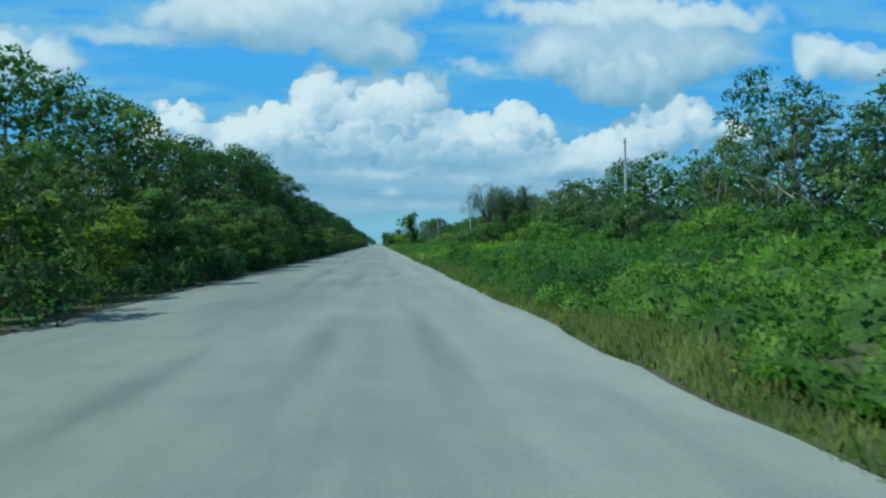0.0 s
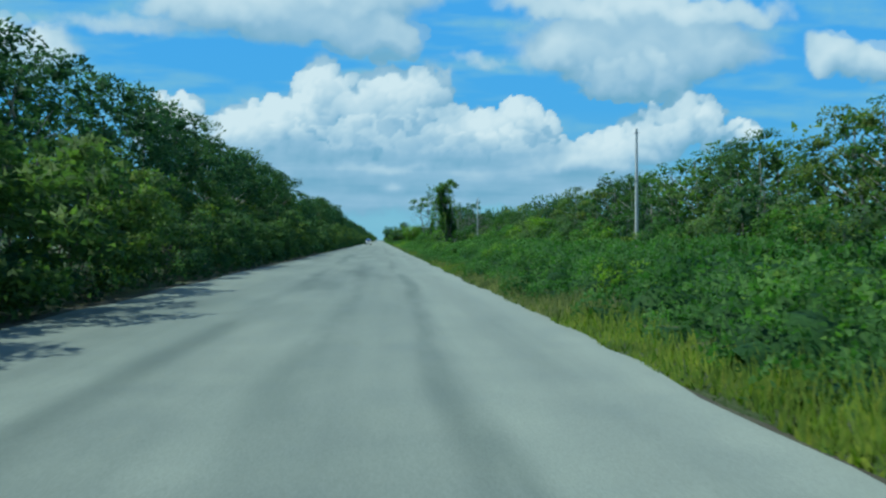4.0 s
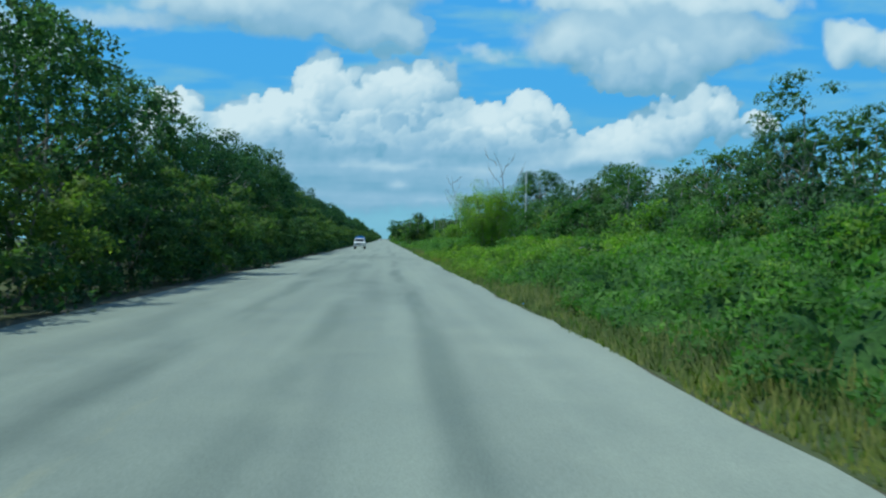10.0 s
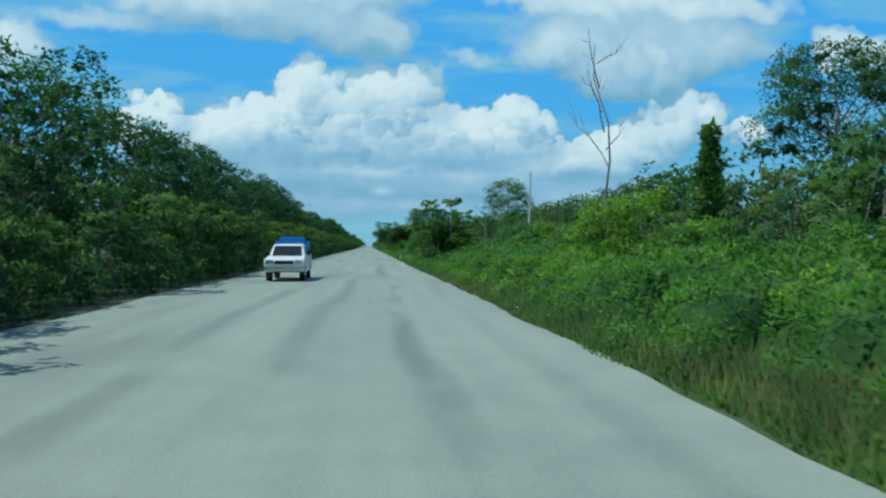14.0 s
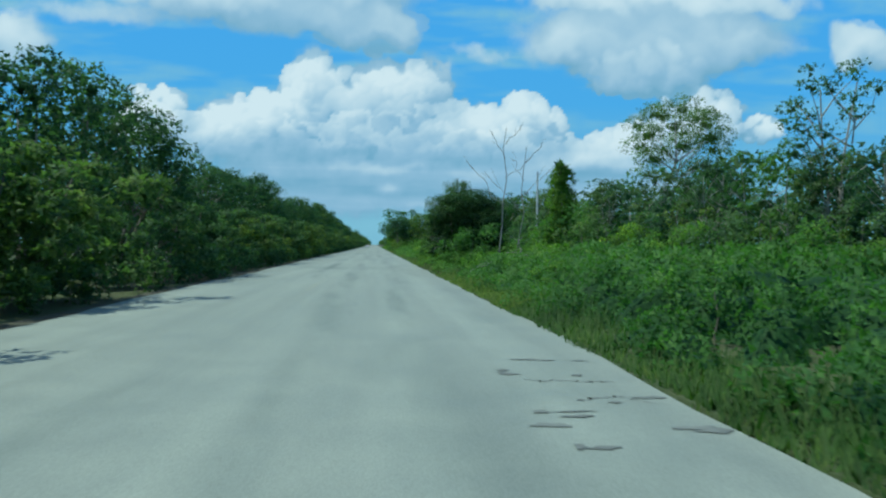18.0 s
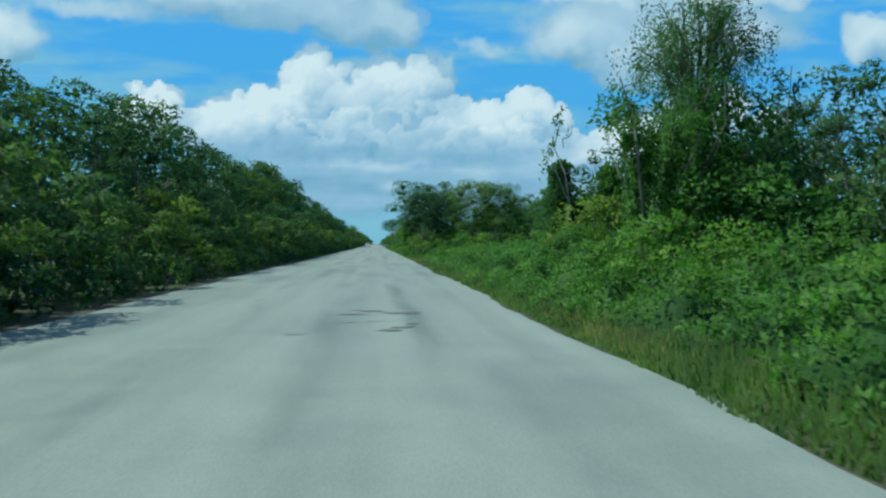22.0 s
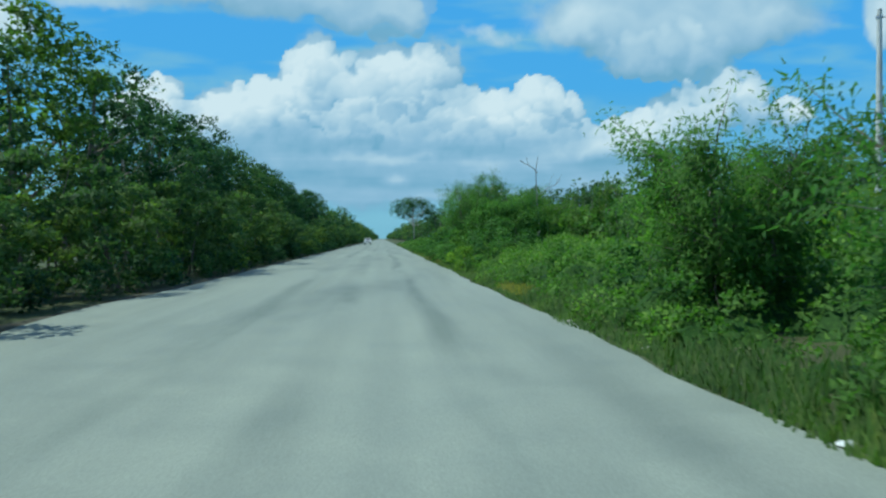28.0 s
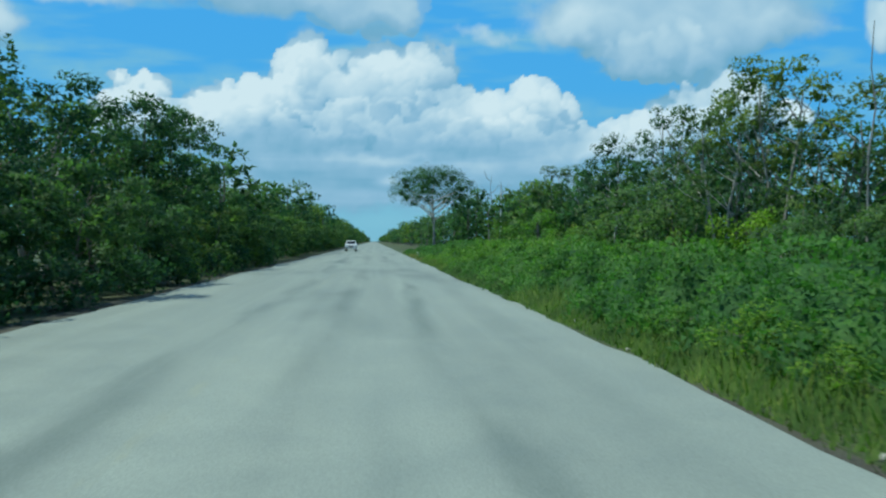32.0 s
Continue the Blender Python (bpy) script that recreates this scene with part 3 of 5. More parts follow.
PLACE = np.random.default_rng(99)


def top_of(data):
    z = np.empty(len(data[1].vertices) * 3, np.float32)
    data[1].vertices.foreach_get("co", z)
    return float(np.percentile(z[2::3], 99.3))


TOPS = {id(k): top_of(k) for k in BUSHES + MIDS + TALLS + SPARSE + UNDER + SHRUBS + LOWS + FARS}


def rows_of(kinds, name, label, category, group, y0, y1, gap, x0, x1, s0, s1, height=None, skip=None, lift=0.12):
    """Plants along the road; height(y) gives how tall they stand there, s0 and s1 how much they differ."""
    y = y0
    while y < y1:
        yy = y + PLACE.uniform(-0.4, 0.4) * gap
        xx = PLACE.uniform(x0, x1)
        s = PLACE.uniform(s0, s1)
        kind, turn, tall = kinds[PLACE.integers(len(kinds))], PLACE.uniform(-0.6, 0.6), s * PLACE.uniform(1 - lift, 1 + lift)
        if height:
            tall = s * height(yy) / TOPS[id(kind)]
            s = tall * PLACE.uniform(0.95, 1.15)
        if skip is None or not skip(xx, yy):
            plant(name, kind, spot(xx, yy, turn, s, tall), label, category, group)
        y += gap


# how tall the forest stands on the left along the road
SKY_Y = np.arange(20.0, 740.0, 8.0)
SKY_H = [8.4, 8.4, 8.8, 8.8, 9.1, 9.7, 10.6, 10.3, 10.8, 11.1, 11.3, 9.5, 8.8, 9.2, 10.0, 8.8, 9.4, 10.3, 9.6, 9.9, 9.8, 8.8, 9.0, 8.7, 7.8, 8.3, 8.8, 10.0, 10.3, 10.7, 9.4, 9.3, 10.0, 10.5, 11.0, 11.2, 10.1, 9.4, 9.2, 9.5, 8.9, 8.9, 8.8, 9.1, 9.2, 9.3, 9.5, 9.4, 8.8, 8.8, 9.7, 10.0, 8.4, 7.9, 8.2, 9.2, 9.3, 9.3, 8.5, 8.1, 8.7, 9.2, 9.3, 8.8, 8.8, 8.6, 9.5, 10.9, 10.2, 10.5, 10.1, 9.3, 9.6, 8.8, 8.6, 9.8, 10.5, 10.0, 10.4, 10.0, 9.9, 9.6, 9.4, 9.7, 9.2, 9.2, 9.0, 8.7, 9.9, 10.6]
forest_height = lambda y: float(np.interp(y, SKY_Y, SKY_H))
# and on the right, behind the verge
WOOD_Y = [0, 60, 110, 130, 160, 183, 200, 230, 250, 265, 280, 305, 333, 352, 375, 415, 445, 478, 500, 520, 538, 560, 600, 655, 686, 715, 735]
WOOD_H = [7.6, 7.9, 7.6, 7.4, 7.0, 6.0, 5.7, 7.0, 7.6, 7.2, 8.0, 6.0, 5.9, 7.2, 6.0, 6.2, 7.3, 8.8, 9.3, 8.2, 6.8, 9.0, 7.0, 6.3, 8.0, 8.5, 8.8]
right_height = lambda y: float(np.interp(y, WOOD_Y, WOOD_H))
low_height = lambda y: 4.7 + 0.3 * (forest_height(y) - 9) + 0.5 * math.sin(y * 0.21)
bush_height = lambda y: 3.6 + 0.4 * math.sin(y * 0.47) + 0.35 * math.sin(y * 0.13 + 1)

rows_of(BUSHES, "roadside_bush", "dense dark green bush overhanging the road shoulder", "bush", "hedge along the road", -12, 735, 2.7, -10.4, -8.9, 0.72, 1.2, bush_height)
rows_of(BUSHES, "roadside_bush", "dense dark green bush overhanging the road shoulder", "bush", "hedge along the road", 737, 900, 4.5, -10.2, -9.0, 0.9, 1.2, bush_height)
rows_of(LOWS, "low_shrub", "low leafy shrub at the foot of the roadside bushes", "shrub", "hedge along the road", -12, 735, 2.8, -8.5, -7.95, 0.85, 1.2, lambda y: 1.2 + 0.25 * math.sin(y * 0.5))
rows_of(MIDS, "small_tree", "small leafy tree behind the roadside bushes", "tree", "forest beside the road", -12, 735, 4.6, -12.2, -11.2, 0.8, 1.1, low_height)
rows_of(TALLS, "forest_tree", "tall dark green broadleaf tree at the forest edge", "tree", "forest beside the road", -12, 735, 3.7, -14.4, -13.0, 0.87, 1.02, forest_height)
rows_of(SPARSE, "woodland_tree", "pale-trunked woodland tree behind the overgrown verge", "tree", "forest behind the verge", 6, 790, 3.9, 18.5, 22, 0.84, 1.04, right_height)
rows_of(UNDER, "understorey_bush", "leafy understorey bush at the foot of the forest", "bush", "forest behind the verge", 4, 790, 2.6, 15.8, 18.5, 0.6, 1.15, lambda y: 0.57 * right_height(y))
rows_of(FARS, "distant_tree", "distant leafy tree along the road", "tree", "distant forest", 738, 1250, 5.5, -13.5, -11.0, 0.85, 1.1)
rows_of(FARS, "distant_tree", "distant leafy tree along the road", "tree", "distant forest", 738, 1250, 6.5, 11, 19, 0.8, 1.1)
rows_of(FARS, "distant_tree", "far tree where the road meets the horizon", "tree", "distant forest", 1255, END, 30.0, -16, -12, 1.0, 1.3)
rows_of(FARS, "distant_tree", "far tree where the road meets the horizon", "tree", "distant forest", 1255, END, 30.0, 12, 20, 1.0, 1.3)


def woods_stretch(seed, x0, x1, trees, h):
    """Twenty metres of the woods behind the front trees, too deep to tell apart."""
    rng = np.random.default_rng(seed)
    wood, green = [], []
    for i in range(trees):
        x, y, t = rng.uniform(x0, x1), (i + rng.uniform(0.2, 0.8)) * 20 / trees, h * rng.uniform(0.82, 1.1)
        wood.append(tube(wander((x, y, -0.1), (x + rng.normal() * 0.4, y, t * 0.85), 4, 0.15, rng), 0.13, 0.04, 4))
        for k in range(9):
            r = rng.uniform(0.9, 1.5)
            c = (x + rng.normal() * 1.1, y + rng.normal() * 1.1, t * (0.1 + 0.83 * (k + rng.uniform(0, 1)) / 9))
            green.append(clump(c, (r, r, r * 0.75), 40, 0.38, 0.29, rng=rng))
    for i in range(22):  # undergrowth that closes the view between the trunks
        c = (rng.uniform(x0, x1), 20 * (i + rng.uniform(0, 1)) / 22, rng.uniform(0.5, 4.0))
        green.append(clump(c, (1.5, 1.7, 1.2), 46, 0.55, 0.45, rng=rng))
    (v, r), f = join(green)
    u, g = join(wood)
    v, r, f = np.concatenate([u, v]), np.concatenate([unit(u * [0, 0, 0.01] + [-0.5, -0.7, 0]), r]), np.concatenate([g, f + len(u)])
    me = mesh("woods", (v, r), f, BARK_PALE, LEAF_FOREST)
    me.polygons.foreach_set("material_index", (np.arange(len(f)) >= sum(len(g) for _, g in wood)).astype(np.int32))
    return me


WOODS_L = [woods_stretch(140 + i, -20.5, -16.0, 6, 8.2) for i in range(4)]
WOODS_R = [woods_stretch(150 + i, 20.5, 27, 9, 7.0) for i in range(4)]
for i in range(42):
    for kinds in (WOODS_L, WOODS_R):
        ob = tagged(new("woods", kinds[(i * 3 + i // 4) % 4]), "deep green woods standing behind the front trees", "woods", "", "stuff")
        ob.matrix_basis = Matrix.Translation((0, -20 + 20.0 * i, 0.1))

# ---- verge plants ----
def mound_height(x, y, mounds, length):
    """Height of the highest mound of weeds over each place."""
    top = np.zeros_like(x)
    for cx, cy, r, h, lobes, turn in mounds:
        dy = (y - cy + length / 2) % length - length / 2
        q = np.hypot(x - cx, dy) / (r * (1 + 0.22 * np.sin(lobes * np.arctan2(dy, x - cx) + turn)))
        top = np.maximum(top, h * np.sqrt(np.clip(1 - q * q, 0, 1)))
    return top


def weed_stretch(seed, near, length=20.0):
    """Twenty metres of verge: mound beside mound of small leaves over a darker sheet painted as their shaded inside."""
    rng = np.random.default_rng(seed)
    seam = np.random.default_rng(199)  # the mounds that stand across the ends are the same in every stretch
    mounds, bands = [], ((near, 5.2, 1.25, 0.26, 0.58, 0.25, 0.70, 0.09, 165), (5.2, 8.0, 0.62, 0.45, 0.95, 0.6, 1.35, 0.11, 108), (8.0, 17.5, 0.27, 0.8, 1.6, 0.95, 1.85, 0.175, 34))
    for x0, x1, many, r0, r1, h0, h1, size, dense in bands:
        across = int(2 * r1 * (x1 - 4.0 if x0 < 5 else x1 - x0) * many)
        for i in range(int((x1 - x0) * length * many)):
            g = seam if i < across else rng
            k, left, part_h = g.uniform(0, 1), max(x0, 4.0) if i < across else x0, g.uniform(0, 1)
            r = r0 + (r1 - r0) * k
            along = g.uniform(-r, r) if i < across else g.uniform(1.25 * r, length - 1.25 * r)
            mounds.append((g.uniform(left, x1), along, r, h0 + (h1 - h0) * (0.55 * k + 0.45 * part_h), int(g.integers(2, 5)), g.uniform(0, 6)))
    out, at = [], 0
    for x0, x1, many, r0, r1, h0, h1, size, dense in bands:
        for cx, cy, r, h, lobes, turn in mounds[at:at + int((x1 - x0) * length * many)]:
            n = int(dense * r * (0.5 * r + h) * 3.2)
            d = unit(rng.normal(size=(n, 3)))
            d[:, 2] = np.abs(d[:, 2])
            wide = r * (1 + 0.22 * np.sin(lobes * np.arctan2(d[:, 1], d[:, 0]) + turn))
            pos = np.stack([cx + d[:, 0] * wide, cy + d[:, 1] * wide, d[:, 2] * h], 1) * 1.0
            seen = (pos[:, 2] > mound_height(pos[:, 0], pos[:, 1], mounds, length) - 0.12) & (d @ [-0.72, -0.5, 0.48] > -0.3)
            d, pos = d[seen], pos[seen]
            n = len(d)
            bulge = unit(d / [r, r, h])
            pos = pos + bulge * rng.normal(size=(n, 1)) * 0.05
            lie = d * [0.6, 0.6, 0.3] + rng.normal(size=(n, 3)) * 0.75 + [0, 0, 0.2]
            out.append(darts(pos, lie, size * rng.uniform(0.6, 1.35, n), size * 0.8 * rng.uniform(0.6, 1.3, n), rng=rng, flatness=1.6, soft=0.74, around=bulge))
        at += int((x1 - x0) * length * many)
    # closed sheet for stems and inner leaves; its darker vine green paints their shade
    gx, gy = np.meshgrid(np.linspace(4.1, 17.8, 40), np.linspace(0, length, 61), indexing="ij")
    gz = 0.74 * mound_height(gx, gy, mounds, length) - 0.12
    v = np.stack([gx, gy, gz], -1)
    slope = np.stack([-np.gradient(gz, 13.7 / 39, axis=0), -np.gradient(gz, length / 60, axis=1), np.ones_like(gz)], -1)
    k = (np.arange(39)[:, None] * 61 + np.arange(60)[None]).reshape(-1, 1)
    f = np.concatenate([k + [[0, 61, 62]], k + [[0, 62, 1]]])
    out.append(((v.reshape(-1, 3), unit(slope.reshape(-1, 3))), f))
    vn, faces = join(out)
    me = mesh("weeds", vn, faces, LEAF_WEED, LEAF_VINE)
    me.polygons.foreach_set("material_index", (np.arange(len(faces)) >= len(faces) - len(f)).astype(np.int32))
    return me


def grass_stretch(seed, mat, length=20.0):
    rng = np.random.default_rng(seed)
    n = 4600
    y = rng.uniform(0, length, n)
    x = 3.35 + 1.8 * rng.beta(0.85, 2.2, n) + 0.05 * (np.sin(y * 0.9 + seed) + np.sin(y * 2.2))
    tall = np.interp(x, [3.3, 3.55, 4.2, 5.4], [0.07, 0.22, 0.36, 0.45]) * rng.uniform(0.5, 1.4, n) * (1 + 0.35 * np.sin(y * 0.6 + 2 * seed))
    pos = np.stack([x, y, np.full(n, 0.01)], 1)
    d = np.stack([rng.normal(size=n) * 0.3, rng.normal(size=n) * 0.3, np.ones(n)], 1)
    return mesh("grass", *darts(pos, d, tall, rng.uniform(0.03, 0.07, n), rng, around=np.tile([[-0.25, -0.3, 1.0]], (n, 1)), soft=0.75), mat)


WEEDS = [weed_stretch(200 + i, (3.6, 3.95, 3.7, 4.05, 3.8)[i]) for i in range(5)]
GRASSES = [grass_stretch(230 + i, STRAW if i == 3 else GRASS) for i in range(4)]
for i in range(40):
    y = -20 + 20.0 * i
    tagged(new("weeds", WEEDS[(i * 3 + i // 5) % 5]), "lush waist-high green weeds covering the verge", "weeds", "", "stuff").matrix_basis = Matrix.Translation((0, y, 0.1))
    tagged(new("grass", GRASSES[(i * 3 + i // 4) % 4]), "dry and green grass along the asphalt edge", "grass", "", "stuff").matrix_basis = Matrix.Translation((0, y, 0.02))


def edge_grass(y0, y1, seed):
    """Short tufts rooted against the broken edge of the asphalt."""
    rng = np.random.default_rng(seed)
    n = int((y1 - y0) * 34)
    y = rng.uniform(y0, y1, n)
    thin = 0.5 + 0.5 * np.sin(y * 0.37) * np.sin(y * 0.113 + 1)
    keep = rng.uniform(0, 1, n) < 0.35 + 0.65 * thin
    y = y[keep]
    n = len(y)
    x = np.interp(y, *EDGES["road"]) + 0.1 + 0.3 * rng.beta(1, 1.6, n)
    d = np.stack([rng.normal(size=n) * 0.35 - 0.1, rng.normal(size=n) * 0.35, np.ones(n)], 1)
    me = mesh("edge_grass", *darts(np.stack([x, y, np.full(n, 0.0)], 1), d, rng.uniform(0.08, 0.26, n), rng.uniform(0.03, 0.07, n), rng, around=np.tile([[-0.25, -0.3, 1.0]], (n, 1)), soft=0.75), GRASS)
    tagged(new("edge_grass", me), "short green tufts against the broken asphalt edge", "grass", "", "stuff")


edge_grass(2, 720, 249)


def straw_patch(y0, y1, reach, tall, seed):
    """Knee-high dry grass between the asphalt and the weeds."""
    rng = np.random.default_rng(seed)
    n = int((y1 - y0) * reach * 190)
    y = y0 + (y1 - y0) * rng.beta(1.6, 1.6, n)
    x = 3.5 + reach * rng.beta(1.2, 1.4, n)
    d = np.stack([rng.normal(size=n) * 0.28, rng.normal(size=n) * 0.28, np.ones(n)], 1)
    me = mesh("dry_grass", *darts(np.stack([x, y, np.full(n, 0.03)], 1), d, 0.8 * tall * rng.uniform(0.4, 1.25, n), rng.uniform(0.025, 0.05, n), rng, around=np.tile([[-0.25, -0.3, 1.0]], (n, 1)), soft=0.75), STRAW)
    tagged(new("dry_grass", me), "patch of yellowed dry grass at the asphalt edge", "grass", "", "stuff")


for i, (y0, y1, reach, tall) in enumerate(((36, 47, 1.6, 0.5), (76, 84, 1.6, 0.7), (128, 137, 1.0, 0.45), (198, 214, 1.7, 0.45), (262, 270, 1.0, 0.4), (283, 308, 2.0, 0.6), (452, 463, 1.5, 0.4), (476, 483, 1.0, 0.4), (538, 549, 1.4, 0.4), (613, 618, 0.9, 0.35))):
    straw_patch(y0, y1, reach, tall, 250 + i)
rows_of(SHRUBS, "shrub", "low bright green leafy shrub among the weeds", "shrub", "shrubs on the verge", 4, 735, 5.2, 5.2, 7.5, 0.6, 1.0)
VERGE_BUSHES = [tree_data(2.7 + 0.3 * (i % 3), 3.0, -0.1, 12, 92, 0.135, 0.105, 0.04, leaf=(LEAF_WEED, LEAF_WEED, LEAF_BUSH)[i % 3], limbs=1, seed=160 + i, flat=0.75, forks=2, face=R_FACE) for i in range(6)]
TOPS.update({id(k): top_of(k) for k in VERGE_BUSHES})
rows_of(VERGE_BUSHES, "verge_bush", "tall green bush in front of the woods", "bush", "bushes on the verge", 8, 735, 4.8, 12.2, 15.4, 0.75, 1.2, lambda y: 2.9 + 0.5 * math.sin(y * 0.09) + 0.4 * math.sin(y * 0.31))
rows_of(VERGE_BUSHES, "verge_bush", "rounded green bush standing out of the weeds", "bush", "bushes on the verge", 12, 735, 12.0, 10.5, 15, 0.55, 0.95)
for x, y, h in ((9.4, 76.0, 3.2), (11.0, 76.6, 3.6), (13.4, 78.2, 3.8), (11.2, 329.5, 3.9), (13.0, 330.5, 4.3), (8.8, 203.5, 3.2), (6.6, 206.5, 2.6), (11.5, 207, 3.4), (5.2, 357.4, 3.4), (6.6, 358.4, 3.6), (7.8, 357.0, 3.0), (4.6, 361, 2.4), (5.5, 428, 2.4), (7.5, 429.5, 3.0), (6.2, 541, 2.2), (8.4, 543, 2.6), (5.0, 543.5, 1.9), (6.6, 545.5, 2.6), (4.9, 554, 2.4), (5.2, 558, 2.2), (5.8, 551, 3.2), (8.6, 553, 3.6), (6.0, 562, 2.8), (7.6, 566, 3.2), (10.0, 566, 3.4), (9.5, 497, 3.6), (12.5, 490, 4.2), (8.2, 176, 3.2), (10.2, 171, 3.4), (9.4, 82, 3.0), (12.0, 78, 3.4), (6.8, 640, 2.6), (8.2, 652, 3.0), (6.4, 664, 2.8), (8.8, 676, 3.2), (5.4, 190, 1.9), (8.8, 214.5, 3.9), (10.6, 213, 3.4)):
    kind = VERGE_BUSHES[int(PLACE.integers(6))]
    s = h / TOPS[id(kind)]
    plant("verge_bush", kind, spot(x, y, PLACE.uniform(-0.6, 0.6), s * 1.1, s), "rounded green bush standing out of the weeds", "bush", "bushes on the verge")

for y0, y1, gap, x0, x1, h0, h1 in ((546, 588, 2.0, 3.75, 4.6, 0.6, 1.4), (546, 588, 3.2, 6.2, 8.2, 1.8, 2.8), (628, 690, 1.8, 3.7, 4.5, 0.6, 1.35), (634, 682, 3.0, 5.8, 8.0, 1.9, 3.0), (426, 440, 2.0, 4.3, 5.0, 1.0, 1.7), (476, 500, 3.0, 6.5, 9.0, 1.6, 2.6)):
    y = y0
    while y < y1:
        kind = VERGE_BUSHES[(0, 1, 3, 4)[int(PLACE.integers(4))]]
        h = PLACE.uniform(h0, h1)
        s = h / TOPS[id(kind)]
        plant("verge_bush", kind, spot(PLACE.uniform(x0, x1), y, PLACE.uniform(-0.6, 0.6), min(s * 1.25, 1.0), s), "bright green bush crowding the asphalt edge", "bush", "bushes on the verge")
        y += gap * PLACE.uniform(0.8, 1.2)

# ---- single trees along the verge ----
def dead_tree(h, lean, seed, branches=5, r=0.09, start=0.45):
    """Bare grey trunk with forking branches."""
    rng = np.random.default_rng(seed)
    path = wander((0, 0, -0.2), (lean, rng.normal() * 0.3, h), 7, h * 0.018, rng)
    trunk = tube(path, r, 0.015, 7)
    limbs = []
    for i in range(branches):
        s = start + (0.95 - start) * (i + rng.uniform(0, 0.8)) / branches
        a = path[0] + (path[-1] - path[0]) * s
        side = (1 if i % 2 else -1) * rng.uniform(0.4, 1.0)
        reach = h * 0.25 * (1.25 - s)
        tip = a + np.array([side * reach * 1.6, rng.normal() * reach, reach * rng.uniform(0.9, 1.8)])
        p = wander(a, tip, 5, 0.09, rng)
        limb = [tube(p, r * 0.4, 0.012, 5)]
        for _ in range(2):
            q = p[2 + _]
            limb.append(tube(wander(q, q + np.array([side * reach * 0.5, rng.normal() * 0.4, reach * rng.uniform(0.3, 0.9)]), 4, 0.05, rng), r * 0.18, 0.008, 4))
        limbs.append(join(limb))
    return mesh("trunk", *trunk, DEADWOOD), [mesh("branch", *l, DEADWOOD) for l in limbs]


def add_dead(x, y, h, lean, seed, label="bare grey dead tree standing in the weeds", **more):
    trunk, limbs = dead_tree(h, lean, seed, **more)
    ob = thing("dead_tree", label, "dead tree")
    part("trunk", trunk, ob)
    for l in limbs:
        part("branch", l, ob)
    ob.matrix_basis = spot(x, y)
    return ob


def add_tree(x, y, label, *args, name="tree", **more):
    plant(name, tree_data(*args, **more), spot(x, y), label, "tree")


def feathery(h, spread, seed, sprays=70):
    """A fast-growing tree with fine drooping sprays of light green leaflets."""
    rng = np.random.default_rng(seed)
    wood, green = [], []
    for k in range(5):
        ang = k * 1.257 + rng.uniform(-0.3, 0.3)
        top = np.array([math.cos(ang) * spread * 0.32, math.sin(ang) * spread * 0.32, h * rng.uniform(0.72, 0.92)])
        p = wander((0, 0, -0.2), top, 6, 0.12, rng)
        wood.append(tube(p, 0.07, 0.012, 6))
        for _ in range(sprays // 5):
            s = rng.uniform(0.3, 1.0)
            a = p[0] + (p[-1] - p[0]) * s
            out = rng.normal(size=3) * [1, 1, 0.5]
            out /= np.linalg.norm(out)
            tip = a + out * spread * rng.uniform(0.14, 0.34) + [0, 0, rng.uniform(-0.2, 0.5)]
            wood.append(tube(wander(a, tip, 3, 0.05, rng), 0.014, 0.004, 3))
            n = 110
            t = rng.uniform(0.25, 1.05, (n, 1))
            pos = a + (tip - a) * t + rng.normal(size=(n, 3)) * 0.17
            d = out * 0.5 + rng.normal(size=(n, 3)) * 0.6 - [0, 0, 0.5]
            green.append(darts(pos, d, rng.uniform(0.08, 0.19, n), rng.uniform(0.03, 0.055, n), rng=rng, around=pos - [0, 0, h * 0.35]))
    return mesh("trunk", *join(wood), BARK), mesh("crown", *join(green), LEAF_FEATHER)


def draped(h, r, seed, lean=0.0, ragged=0.3, n=3200, leaf=None, point=0.0):
    """A trunk wrapped from foot to tip in creeper."""
    rng = np.random.default_rng(seed)
    path = wander((0, 0, -0.2), (lean, 0, h), 6, 0.12, rng)
    s = rng.uniform(0, 1, n) ** 0.85
    ang = rng.uniform(0, 2 * np.pi, n)
    wide = r * np.interp(s, [0, 0.25, 0.6, 0.9, 1.0], [1.25, 1.05, 0.85 - 0.2 * point, 0.66 - 0.4 * point, 0.3 - 0.2 * point]) * (1 + ragged * np.sin(ang * 3 + s * 9) + 0.8 * ragged * np.sin(s * 15 + 2 * ang + seed) + 0.22 * np.sin(s * 27 + seed) + 0.12 * np.sin(s * 61))
    at = np.stack([np.interp(s, np.linspace(0, 1, 6), path[:, k]) for k in range(3)], 1)
    out = np.stack([np.cos(ang), np.sin(ang), np.zeros(n)], 1)
    pos = at + out * (wide * rng.uniform(0.8, 1.1, n))[:, None]
    green = [darts(pos, out + rng.normal(size=(n, 3)) * 0.5 - [0, 0, 0.7], rng.uniform(0.10, 0.2, n), rng.uniform(0.08, 0.14, n), rng=rng, flatness=1.5, around=out + [0, 0, 0.3])]
    m = n // 6
    pos = at[:m] + out[:m] * (wide[:m] * 0.5)[:, None]
    green.append(darts(pos, rng.normal(size=(m, 3)), 0.5, 0.4, rng=rng, flatness=2.0, around=out[:m]))
    return mesh("trunk", *tube(path, 0.12, 0.04, 6), BARK), mesh("creeper", *join(green), leaf or LEAF_VINE)


